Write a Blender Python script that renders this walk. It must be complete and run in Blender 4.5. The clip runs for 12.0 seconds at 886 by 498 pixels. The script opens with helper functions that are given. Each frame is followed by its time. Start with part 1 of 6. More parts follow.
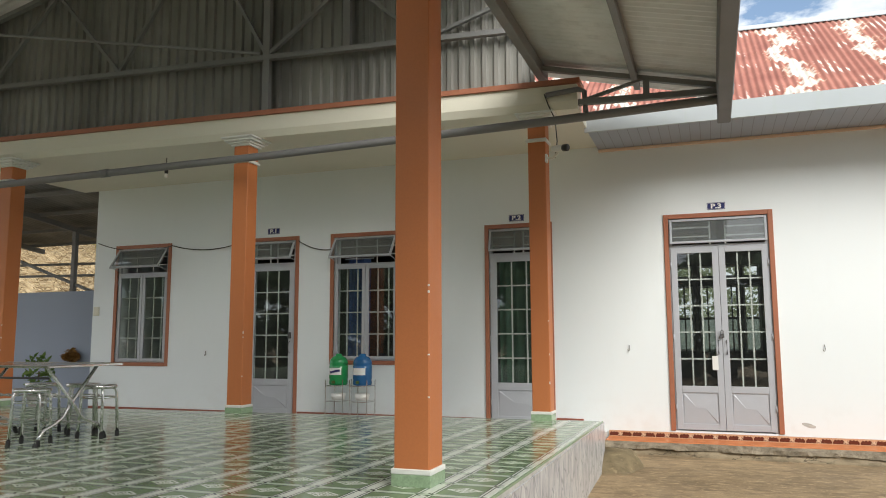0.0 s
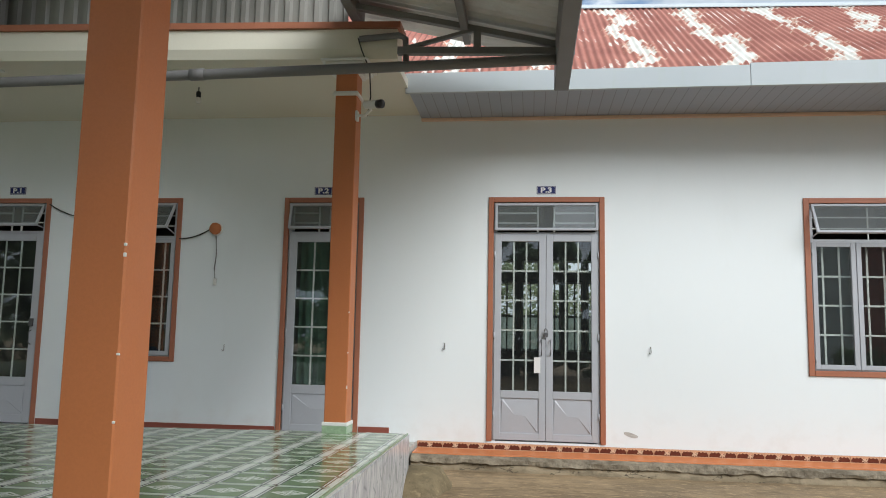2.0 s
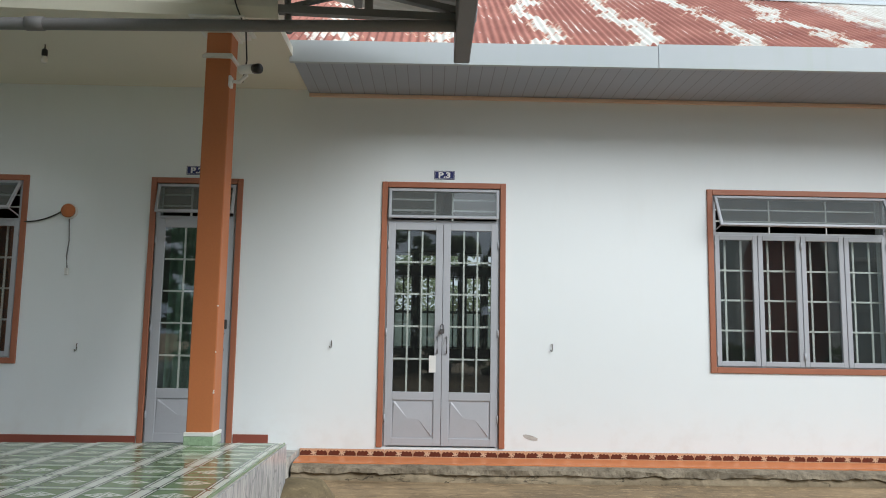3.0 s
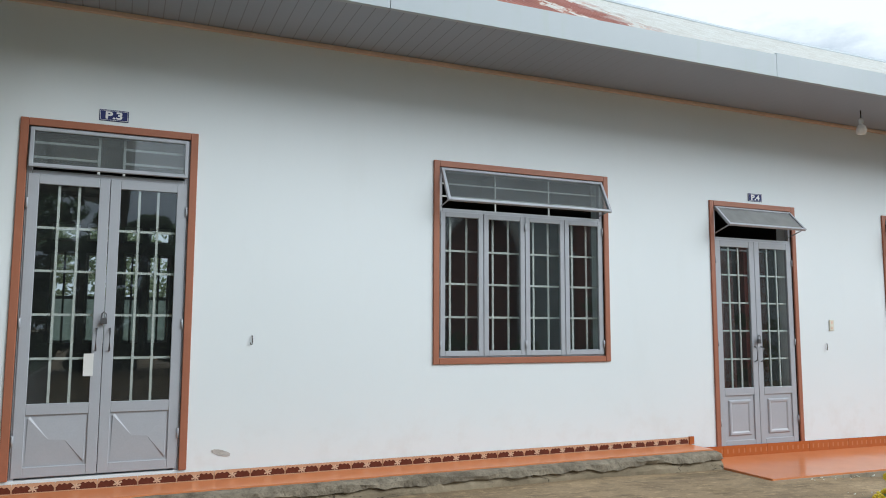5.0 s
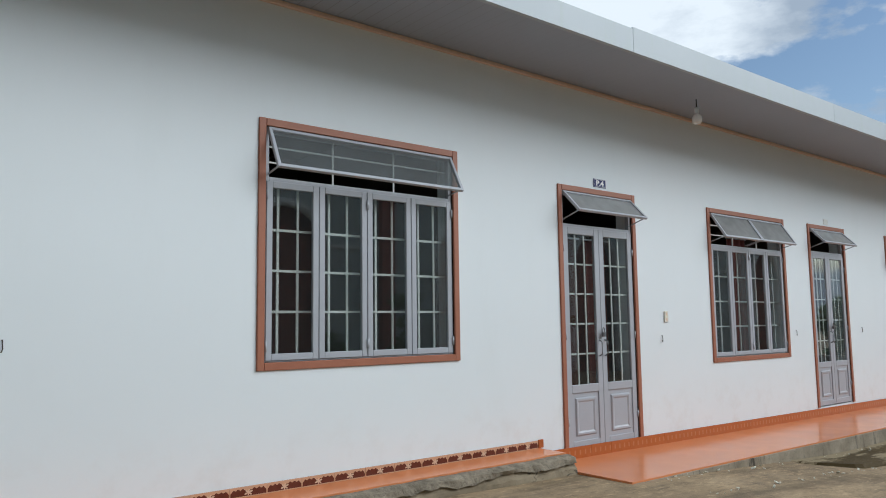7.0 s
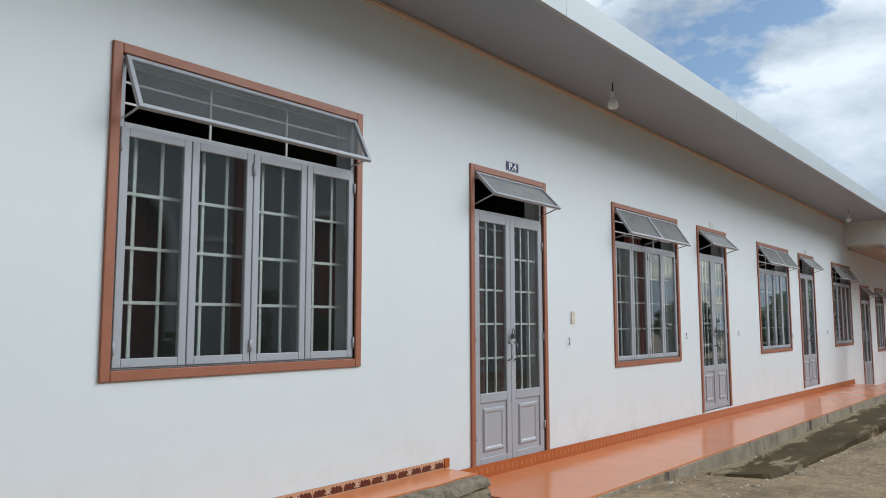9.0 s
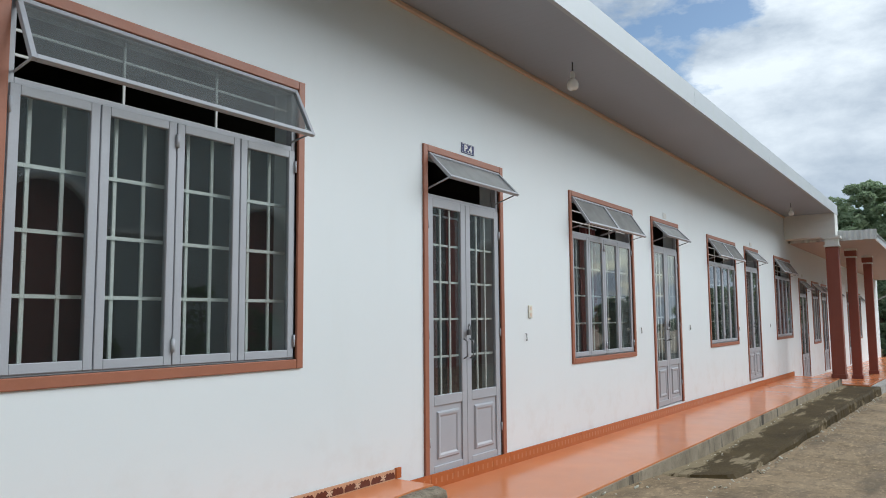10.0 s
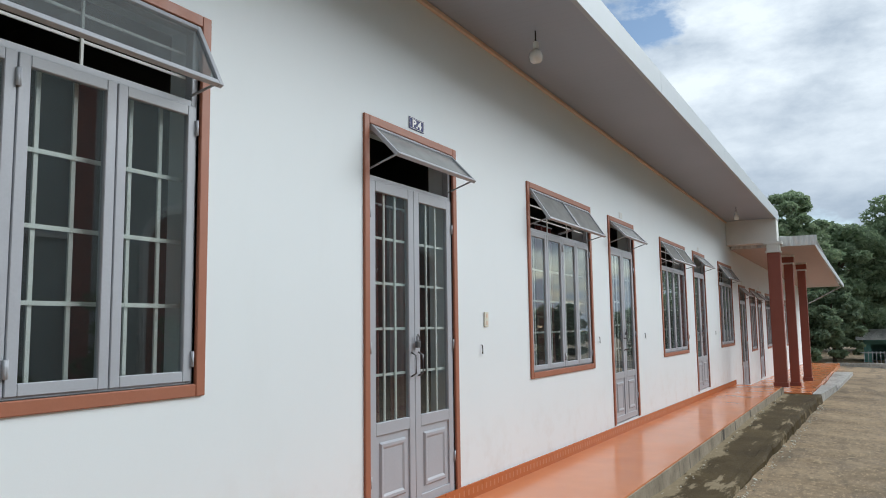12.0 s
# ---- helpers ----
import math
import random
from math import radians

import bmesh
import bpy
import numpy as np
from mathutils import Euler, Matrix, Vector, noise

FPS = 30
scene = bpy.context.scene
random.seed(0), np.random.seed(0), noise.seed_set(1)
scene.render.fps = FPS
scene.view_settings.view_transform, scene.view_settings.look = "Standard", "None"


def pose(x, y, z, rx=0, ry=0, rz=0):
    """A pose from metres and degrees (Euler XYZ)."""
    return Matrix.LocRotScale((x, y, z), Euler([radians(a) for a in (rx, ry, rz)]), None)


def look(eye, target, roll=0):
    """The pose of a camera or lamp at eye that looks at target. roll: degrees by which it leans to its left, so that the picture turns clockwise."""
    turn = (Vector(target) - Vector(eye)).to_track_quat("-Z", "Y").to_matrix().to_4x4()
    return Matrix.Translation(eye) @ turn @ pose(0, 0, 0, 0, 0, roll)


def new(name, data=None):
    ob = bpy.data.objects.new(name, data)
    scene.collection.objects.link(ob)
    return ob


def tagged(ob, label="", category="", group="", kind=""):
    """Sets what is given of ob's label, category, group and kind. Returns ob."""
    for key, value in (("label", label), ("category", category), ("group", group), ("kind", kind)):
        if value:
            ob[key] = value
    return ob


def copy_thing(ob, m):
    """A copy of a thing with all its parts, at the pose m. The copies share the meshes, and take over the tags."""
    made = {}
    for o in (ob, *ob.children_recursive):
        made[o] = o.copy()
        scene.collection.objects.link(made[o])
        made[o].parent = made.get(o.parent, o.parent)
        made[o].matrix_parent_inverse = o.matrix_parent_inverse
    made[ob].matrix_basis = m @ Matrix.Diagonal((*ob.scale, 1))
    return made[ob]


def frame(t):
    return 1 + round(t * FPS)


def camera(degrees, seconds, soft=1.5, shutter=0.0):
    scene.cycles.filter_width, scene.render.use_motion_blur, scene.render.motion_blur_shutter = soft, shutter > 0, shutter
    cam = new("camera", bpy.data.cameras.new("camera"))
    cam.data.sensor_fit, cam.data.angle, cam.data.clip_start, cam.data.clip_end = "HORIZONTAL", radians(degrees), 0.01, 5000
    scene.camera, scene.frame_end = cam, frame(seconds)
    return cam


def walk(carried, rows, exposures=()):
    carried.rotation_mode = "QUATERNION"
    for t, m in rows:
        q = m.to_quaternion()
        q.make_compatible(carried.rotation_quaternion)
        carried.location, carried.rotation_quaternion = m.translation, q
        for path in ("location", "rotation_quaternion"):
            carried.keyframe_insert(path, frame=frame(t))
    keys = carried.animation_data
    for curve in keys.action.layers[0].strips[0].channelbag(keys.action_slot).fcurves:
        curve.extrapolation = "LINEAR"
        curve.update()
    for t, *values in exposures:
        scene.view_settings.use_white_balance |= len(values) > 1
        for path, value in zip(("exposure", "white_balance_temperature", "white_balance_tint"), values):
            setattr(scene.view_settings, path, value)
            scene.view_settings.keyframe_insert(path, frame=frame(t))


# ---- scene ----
cam = camera(61.5, 12.0, 1.0)
PATH = [
    (0, (-0.08, 0.248, 1.562), (-0.752, 2.116, 1.803), -0.2),
    (0.5, (-0.101, 0.595, 1.563), (-0.712, 2.483, 1.81), 0.2),
    (1, (-0.119, 0.952, 1.563), (-0.611, 2.875, 1.811), 0.7),
    (1.5, (-0.135, 1.314, 1.563), (-0.501, 3.266, 1.802), 1.0),
    (2, (-0.14, 1.665, 1.565), (-0.374, 3.638, 1.796), 1.1),
    (2.5, (-0.128, 1.999, 1.566), (-0.236, 3.983, 1.797), 0.9),
    (2.7, (-0.115, 2.127, 1.565), (-0.172, 4.113, 1.793), 0.9),
    (4.5, (0.073, 3.238, 1.559), (0.667, 5.135, 1.781), 0.5),
    (5, (0.125, 3.546, 1.562), (0.914, 5.373, 1.769), 0.2),
    (5.5, (0.172, 3.836, 1.555), (1.116, 5.588, 1.754), -0.1),
    (6, (0.215, 4.138, 1.548), (1.277, 5.821, 1.746), -0.4),
    (6.5, (0.274, 4.413, 1.542), (1.442, 6.026, 1.737), -0.6),
    (7, (0.336, 4.688, 1.537), (1.596, 6.227, 1.739), -0.8),
    (9, (0.76, 5.752, 1.528), (2.302, 7.009, 1.728), -0.1),
    (9.5, (0.95, 5.963, 1.525), (2.548, 7.151, 1.714), -0.1),
    (10, (1.136, 6.163, 1.525), (2.776, 7.292, 1.713), -0.5),
    (10.5, (1.32, 6.368, 1.529), (2.99, 7.449, 1.720), -0.8),
    (11, (1.52, 6.530, 1.526), (3.213, 7.574, 1.729), -1.0),
    (11.5, (1.735, 6.674, 1.530), (3.449, 7.682, 1.745), -1.1),
    (12, (1.951, 6.84, 1.531), (3.689, 7.808, 1.740), -0.8),
]
# the clip's camera closes down and cools as it turns from the shaded porch to the white wall
EXPOSURES = [(0.0, 1.02, 6850, 9), (0.5, 1.01, 6800, 9), (1.5, 0.82, 6450, 8), (2.5, 0.73, 6320, 8), (4.5, 0.49, 6030, 5), (5.5, 0.42, 5950, 5), (7.0, 0.21, 5950, 6), (9.0, 0.29, 6000, 6), (12.0, 0.35, 6050, 6)]
walk(cam, [(t, look(eye, target, roll)) for t, eye, target, roll in PATH], EXPOSURES)

# ---- light, sky, exposure ----
SUN_EL, SUN_AZ = 30.0, 135.0          # degrees; azimuth clockwise from +y
world = bpy.data.worlds.new("sky")
scene.world = world
world.use_nodes = True
wn, wl = world.node_tree.nodes, world.node_tree.links
wn.clear()
w_out = wn.new("ShaderNodeOutputWorld")
w_bg = wn.new("ShaderNodeBackground")
w_sky = wn.new("ShaderNodeTexSky")
w_sky.sky_type, w_sky.sun_disc = "NISHITA", False
w_sky.sun_elevation, w_sky.sun_rotation = radians(SUN_EL), radians(SUN_AZ)
w_scale = wn.new("ShaderNodeVectorMath")
w_scale.operation = "SCALE"
w_scale.inputs["Scale"].default_value = 0.10
w_tc = wn.new("ShaderNodeTexCoord")
w_map = wn.new("ShaderNodeMapping")
w_map.inputs["Scale"].default_value = (1.0, 1.0, 2.2)
w_map.inputs["Location"].default_value = (0.62, 0.25, 0.0)
w_n = wn.new("ShaderNodeTexNoise")
w_n.inputs["Scale"].default_value, w_n.inputs["Detail"].default_value = 2.9, 14.0
w_n.inputs["Roughness"].default_value = 0.58
w_r = wn.new("ShaderNodeValToRGB")
w_r.color_ramp.elements[0].position, w_r.color_ramp.elements[1].position = 0.375, 0.43
w_n2 = wn.new("ShaderNodeTexNoise")
w_n2.inputs["Scale"].default_value, w_n2.inputs["Detail"].default_value = 2.6, 10.0
w_n2.inputs["Roughness"].default_value = 0.6
w_r2 = wn.new("ShaderNodeValToRGB")
w_r2.color_ramp.elements[0].position, w_r2.color_ramp.elements[0].color = 0.38, (0.33, 0.38, 0.45, 1)
w_r2.color_ramp.elements[1].position, w_r2.color_ramp.elements[1].color = 0.58, (0.76, 0.785, 0.81, 1)
w_mix = wn.new("ShaderNodeMix")
w_mix.data_type = "RGBA"
wl.new(w_sky.outputs["Color"], w_scale.inputs[0])
wl.new(w_tc.outputs["Generated"], w_map.inputs["Vector"])
wl.new(w_map.outputs["Vector"], w_n.inputs["Vector"])
wl.new(w_map.outputs["Vector"], w_n2.inputs["Vector"])
wl.new(w_n.outputs["Fac"], w_r.inputs["Fac"])
wl.new(w_n2.outputs["Fac"], w_r2.inputs["Fac"])
wl.new(w_r.outputs["Color"], w_mix.inputs["Factor"])
wl.new(w_scale.outputs["Vector"], w_mix.inputs["A"])
w_sep = wn.new("ShaderNodeSeparateXYZ")
wl.new(w_tc.outputs["Generated"], w_sep.inputs[0])
w_low = wn.new("ShaderNodeMapRange")
w_low.inputs["From Min"].default_value, w_low.inputs["From Max"].default_value = 0.06, 0.30
w_low.inputs["To Min"].default_value, w_low.inputs["To Max"].default_value = 0.65, 0.0
wl.new(w_sep.outputs["Z"], w_low.inputs["Value"])
w_haze = wn.new("ShaderNodeMix")
w_haze.data_type = "RGBA"
w_haze.inputs["B"].default_value = (0.34, 0.39, 0.46, 1)
wl.new(w_low.outputs[0], w_haze.inputs["Factor"])
wl.new(w_r2.outputs["Color"], w_haze.inputs["A"])
wl.new(w_haze.outputs["Result"], w_mix.inputs["B"])
wl.new(w_mix.outputs["Result"], w_bg.inputs["Color"])
wl.new(w_bg.outputs["Background"], w_out.inputs["Surface"])

sun = new("sun", bpy.data.lights.new("sun", "SUN"))
sun.data.energy, sun.data.angle, sun.data.color = 2.42, radians(40), (1.0, 0.99, 0.97)
_el, _az = radians(SUN_EL), radians(SUN_AZ)
sun.matrix_world = look((0, 0, 30), Vector((0, 0, 30)) - Vector((math.sin(_az) * math.cos(_el), math.cos(_az) * math.cos(_el), math.sin(_el))))


# ---- materials ----
class Nodes:
    """A short hand for building one material's nodes."""

    def __init__(self, name):
        self.m = bpy.data.materials.new(name)
        self.m.use_nodes = True
        self.t = self.m.node_tree
        self.t.nodes.clear()
        self.out = self.t.nodes.new("ShaderNodeOutputMaterial")
        self.b = self.t.nodes.new("ShaderNodeBsdfPrincipled")
        self.t.links.new(self.b.outputs[0], self.out.inputs[0])
        self.pos = self.t.nodes.new("ShaderNodeNewGeometry").outputs["Position"]
        self.rand = self.t.nodes.new("ShaderNodeObjectInfo").outputs["Random"]
        self.local = self.t.nodes.new("ShaderNodeTexCoord").outputs["Object"]

    def put(self, socket, value):
        if isinstance(value, bpy.types.NodeSocket):
            self.t.links.new(value, socket)
        else:
            socket.default_value = value

    def noise(self, scale, detail=5, rough=0.55, stretch=(1, 1, 1), vec=None, shift=(0, 0, 0)):
        mp = self.t.nodes.new("ShaderNodeMapping")
        mp.inputs["Scale"].default_value = stretch
        mp.inputs["Location"].default_value = shift
        self.t.links.new(vec or self.pos, mp.inputs["Vector"])
        n = self.t.nodes.new("ShaderNodeTexNoise")
        n.inputs["Scale"].default_value, n.inputs["Detail"].default_value, n.inputs["Roughness"].default_value = scale, detail, rough
        self.t.links.new(mp.outputs[0], n.inputs["Vector"])
        return n.outputs["Fac"]

    def ramp(self, fac, lo, hi, a=0.0, b=1.0):
        n = self.t.nodes.new("ShaderNodeMapRange")
        n.inputs["From Min"].default_value, n.inputs["From Max"].default_value = lo, hi
        n.inputs["To Min"].default_value, n.inputs["To Max"].default_value = a, b
        self.put(n.inputs["Value"], fac)
        return n.outputs[0]

    def math(self, op, a, b=0.0):
        n = self.t.nodes.new("ShaderNodeMath")
        n.operation = op
        self.put(n.inputs[0], a)
        self.put(n.inputs[1], b)
        return n.outputs[0]

    def mix(self, fac, a, b):
        n = self.t.nodes.new("ShaderNodeMix")
        n.data_type = "RGBA"
        self.put(n.inputs["Factor"], fac)
        for s, v in (("A", a), ("B", b)):
            self.put(n.inputs[s], (*v, 1) if isinstance(v, tuple) else v)
        return n.outputs["Result"]

    def xyz(self, vec):
        n = self.t.nodes.new("ShaderNodeSeparateXYZ")
        self.t.links.new(vec, n.inputs[0])
        return n.outputs

    def bump(self, height, strength=0.2, dist=0.01):
        n = self.t.nodes.new("ShaderNodeBump")
        n.inputs["Strength"].default_value, n.inputs["Distance"].default_value = strength, dist
        self.put(n.inputs["Height"], height)
        self.t.links.new(n.outputs[0], self.b.inputs["Normal"])

    def done(self, colour, rough=0.6, metal=0.0, spec=None):
        self.put(self.b.inputs["Base Color"], (*colour, 1) if isinstance(colour, tuple) else colour)
        self.put(self.b.inputs["Roughness"], rough)
        self.put(self.b.inputs["Metallic"], metal)
        if spec is not None:
            self.b.inputs["Specular IOR Level"].default_value = spec
        return self.m


def shade(c, k):
    return tuple(min(1.0, v * k) for v in c)


def plain(name, c, rough=0.5, metal=0.0, vary=0.12, scale=6.0, fine=90.0, bump=0.08):
    n = Nodes(name)
    col = n.mix(n.noise(scale), shade(c, 1 - vary), shade(c, 1 + vary))
    col = n.mix(n.ramp(n.noise(fine, 3), 0.35, 0.75, 0, 0.5), col, shade(c, 1 - 1.5 * vary))
    if bump:
        n.bump(n.noise(fine, 3), bump, 0.004)
    return n.done(col, n.ramp(n.noise(scale * 2), 0.3, 0.7, max(0.02, rough - 0.07), min(1, rough + 0.07)), metal)


def wall_paint():
    n = Nodes("white_wall_paint")
    c = n.mix(n.noise(0.7, 4), (0.75, 0.80, 0.82), (0.80, 0.845, 0.865))
    c = n.mix(n.ramp(n.noise(2.2, 6, 0.65, (1, 1, 0.25)), 0.55, 0.85, 0, 0.22), c, (0.68, 0.71, 0.70))
    z = n.xyz(n.pos)[2]
    # splash dirt low on the wall, with a ragged edge
    dirt = n.math("MULTIPLY", n.ramp(z, 0.35, 0.95, 1, 0), n.ramp(n.noise(5, 6, 0.6), 0.48, 0.75))
    c = n.mix(n.math("MULTIPLY", dirt, 0.28), c, (0.55, 0.47, 0.40))
    n.bump(n.noise(120, 4), 0.12, 0.003)
    return n.done(c, 0.62)


def concrete(name, a, b, wet=False):
    n = Nodes(name)
    big = n.noise(0.55, 6, 0.6)
    c = n.mix(n.ramp(big, 0.3, 0.7), a, b)
    c = n.mix(n.ramp(n.noise(3.5, 8, 0.65), 0.45, 0.75, 0, 0.6), c, shade(a, 0.6))
    c = n.mix(n.ramp(n.noise(60, 4, 0.7), 0.52, 0.72, 0, 0.6), c, shade(a, 0.6))
    c = n.mix(n.ramp(n.noise(6.5, 7, 0.7, (0.55, 1.7, 1), None, (7, 1, 0)), 0.50, 0.66, 0, 0.55), c, shade(a, 0.5))
    c = n.mix(n.ramp(n.noise(16, 5, 0.7, (0.6, 1.4, 1), None, (2, 9, 0)), 0.54, 0.66, 0, 0.6), c, shade(b, 1.3))
    # long dark damp runs along the house
    c = n.mix(n.ramp(n.noise(1.1, 5, 0.6, (0.22, 1.6, 1), None, (3, 2, 0)), 0.53, 0.68, 0, 0.65), c, shade(a, 0.42))
    n.bump(n.noise(28, 8, 0.7), 0.35, 0.012)
    return n.done(c, n.ramp(big, 0.35, 0.65, 0.5, 0.85) if wet else n.ramp(n.noise(2, 4), 0.3, 0.7, 0.7, 0.92))


def damp_channel():
    n = Nodes("damp_cement_channel")
    c = n.mix(n.ramp(n.noise(1.1, 7, 0.65), 0.35, 0.65), (0.05, 0.034, 0.013), (0.105, 0.074, 0.032))
    c = n.mix(n.ramp(n.noise(40, 4), 0.5, 0.8, 0, 0.5), c, (0.14, 0.115, 0.075))
    y = n.xyz(n.pos)[1]
    # dry pale crust, ragged, along the wall side and in patches
    wob = n.math("MULTIPLY", n.math("SUBTRACT", n.noise(2.4, 8, 0.7, (0.5, 1.5, 1)), 0.5), 0.7)
    rim = n.ramp(n.math("ADD", n.math("SUBTRACT", y, 8.14), wob), 0.20, 0.25)
    patch = n.ramp(n.noise(1.5, 8, 0.7, (0.45, 2.4, 1), None, (4, 4, 0)), 0.555, 0.60)
    dry = n.math("MAXIMUM", rim, patch)
    c = n.mix(n.math("MULTIPLY", dry, 0.9), c, n.mix(n.noise(9, 6, 0.7), (0.20, 0.155, 0.09), (0.44, 0.36, 0.24)))
    n.bump(n.noise(30, 8, 0.7), 0.35, 0.01)
    return n.done(c, n.ramp(dry, 0, 1, 0.7, 0.92), 0.0, 0.12)


def stained_edge():
    n = Nodes("stained_cement_edge")
    c = n.mix(n.ramp(n.noise(2.5, 7, 0.65), 0.35, 0.65), (0.22, 0.18, 0.125), (0.40, 0.335, 0.245))
    run = n.ramp(n.noise(2.0, 7, 0.7, (1.5, 1, 0.12)), 0.55, 0.60, 0, 0.9)
    c = n.mix(run, c, (0.035, 0.028, 0.02))
    c = n.mix(n.ramp(n.noise(25, 5), 0.55, 0.8, 0, 0.5), c, (0.10, 0.085, 0.06))
    n.bump(n.noise(22, 8, 0.7), 0.5, 0.015)
    return n.done(c, 0.9)


def cracked_plinth():
    n = Nodes("old_cement_plinth")
    c = n.mix(n.ramp(n.noise(1.8, 7, 0.65, (0.5, 1, 1)), 0.35, 0.65), (0.21, 0.165, 0.105), (0.38, 0.31, 0.21))
    c = n.mix(n.ramp(n.noise(5, 8, 0.7, (0.6, 1, 1.6)), 0.52, 0.66, 0, 0.75), c, (0.13, 0.105, 0.07))
    c = n.mix(n.ramp(n.noise(60, 4, 0.7), 0.55, 0.75, 0, 0.5), c, (0.10, 0.085, 0.06))
    crack = n.noise(1.1, 8, 0.6, (0.7, 1, 1.9), None, (3, 0, 5))
    d = n.math("ABSOLUTE", n.math("SUBTRACT", crack, 0.5))
    c = n.mix(n.ramp(d, 0.0, 0.006, 0.95, 0.0), c, (0.025, 0.02, 0.015))
    n.bump(n.noise(18, 8, 0.7), 0.6, 0.02)
    return n.done(c, 0.9)


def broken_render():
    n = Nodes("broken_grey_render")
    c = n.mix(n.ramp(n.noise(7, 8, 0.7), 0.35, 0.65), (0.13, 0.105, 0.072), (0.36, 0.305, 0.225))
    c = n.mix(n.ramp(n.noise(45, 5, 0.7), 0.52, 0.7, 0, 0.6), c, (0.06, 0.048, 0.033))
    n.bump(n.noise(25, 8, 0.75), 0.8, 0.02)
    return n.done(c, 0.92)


def rusted_roof():
    n = Nodes("rusted_zinc_roof")
    x = n.xyz(n.pos)[0]
    # one ragged bare streak down each sheet, worn ridges beside it
    wob = n.noise(1.3, 4, 0.6, (0.5, 1, 1))
    rag = n.noise(4.5, 8, 0.65, (1.3, 0.8, 0.8))
    t = n.math("ABSOLUTE", n.math("SUBTRACT", n.math("FRACT", n.math("DIVIDE", n.math("ADD", x, n.math("MULTIPLY", wob, 1.0)), 0.95)), 0.5))
    f = n.math("ADD", t, n.math("MULTIPLY", n.math("SUBTRACT", rag, 0.5), 0.8))
    rust = n.ramp(f, 0.095, 0.135)
    ridge = n.math("GREATER_THAN", n.math("SINE", n.math("MULTIPLY", x, 82.7)), -0.2)
    worn = n.math("MULTIPLY", ridge, n.ramp(n.noise(1.9, 7, 0.6, (1.2, 0.8, 0.8), None, (7, 3, 1)), 0.565, 0.60))
    rust = n.math("MULTIPLY", rust, n.math("SUBTRACT", 1.0, n.math("MULTIPLY", worn, 0.85)))
    rust = n.math("MULTIPLY", rust, n.ramp(n.math("ADD", x, n.math("MULTIPLY", rag, 1.2)), 5.0, 5.6, 1, 0))
    red = n.mix(n.ramp(n.noise(2.5, 6), 0.3, 0.7), (0.27, 0.095, 0.072), (0.40, 0.165, 0.125))
    zinc = n.mix(n.ramp(n.noise(6, 6), 0.35, 0.7), (0.60, 0.58, 0.52), (0.74, 0.74, 0.70))
    edge = n.math("MULTIPLY", n.ramp(f, 0.06, 0.10), n.ramp(f, 0.11, 0.17, 1, 0))
    c = n.mix(rust, zinc, red)
    c = n.mix(n.math("MULTIPLY", edge, n.math("MULTIPLY", n.ramp(x, 5.0, 5.6, 1, 0), 0.5)), c, (0.52, 0.24, 0.13))
    return n.done(c, n.mix(rust, (0.5, 0.5, 0.5), (0.85, 0.85, 0.85)), 0.0)


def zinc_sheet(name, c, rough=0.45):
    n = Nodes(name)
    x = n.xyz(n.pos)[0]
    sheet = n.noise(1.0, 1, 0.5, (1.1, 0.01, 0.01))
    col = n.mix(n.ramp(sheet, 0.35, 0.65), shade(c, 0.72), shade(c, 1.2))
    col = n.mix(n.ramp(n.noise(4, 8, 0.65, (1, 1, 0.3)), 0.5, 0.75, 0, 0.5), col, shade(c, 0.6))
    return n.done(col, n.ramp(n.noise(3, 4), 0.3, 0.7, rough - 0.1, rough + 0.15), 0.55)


TILE_X, TILE_Y, TS = -1.19, 7.97, 0.334      # corner and pitch of the porch tiling


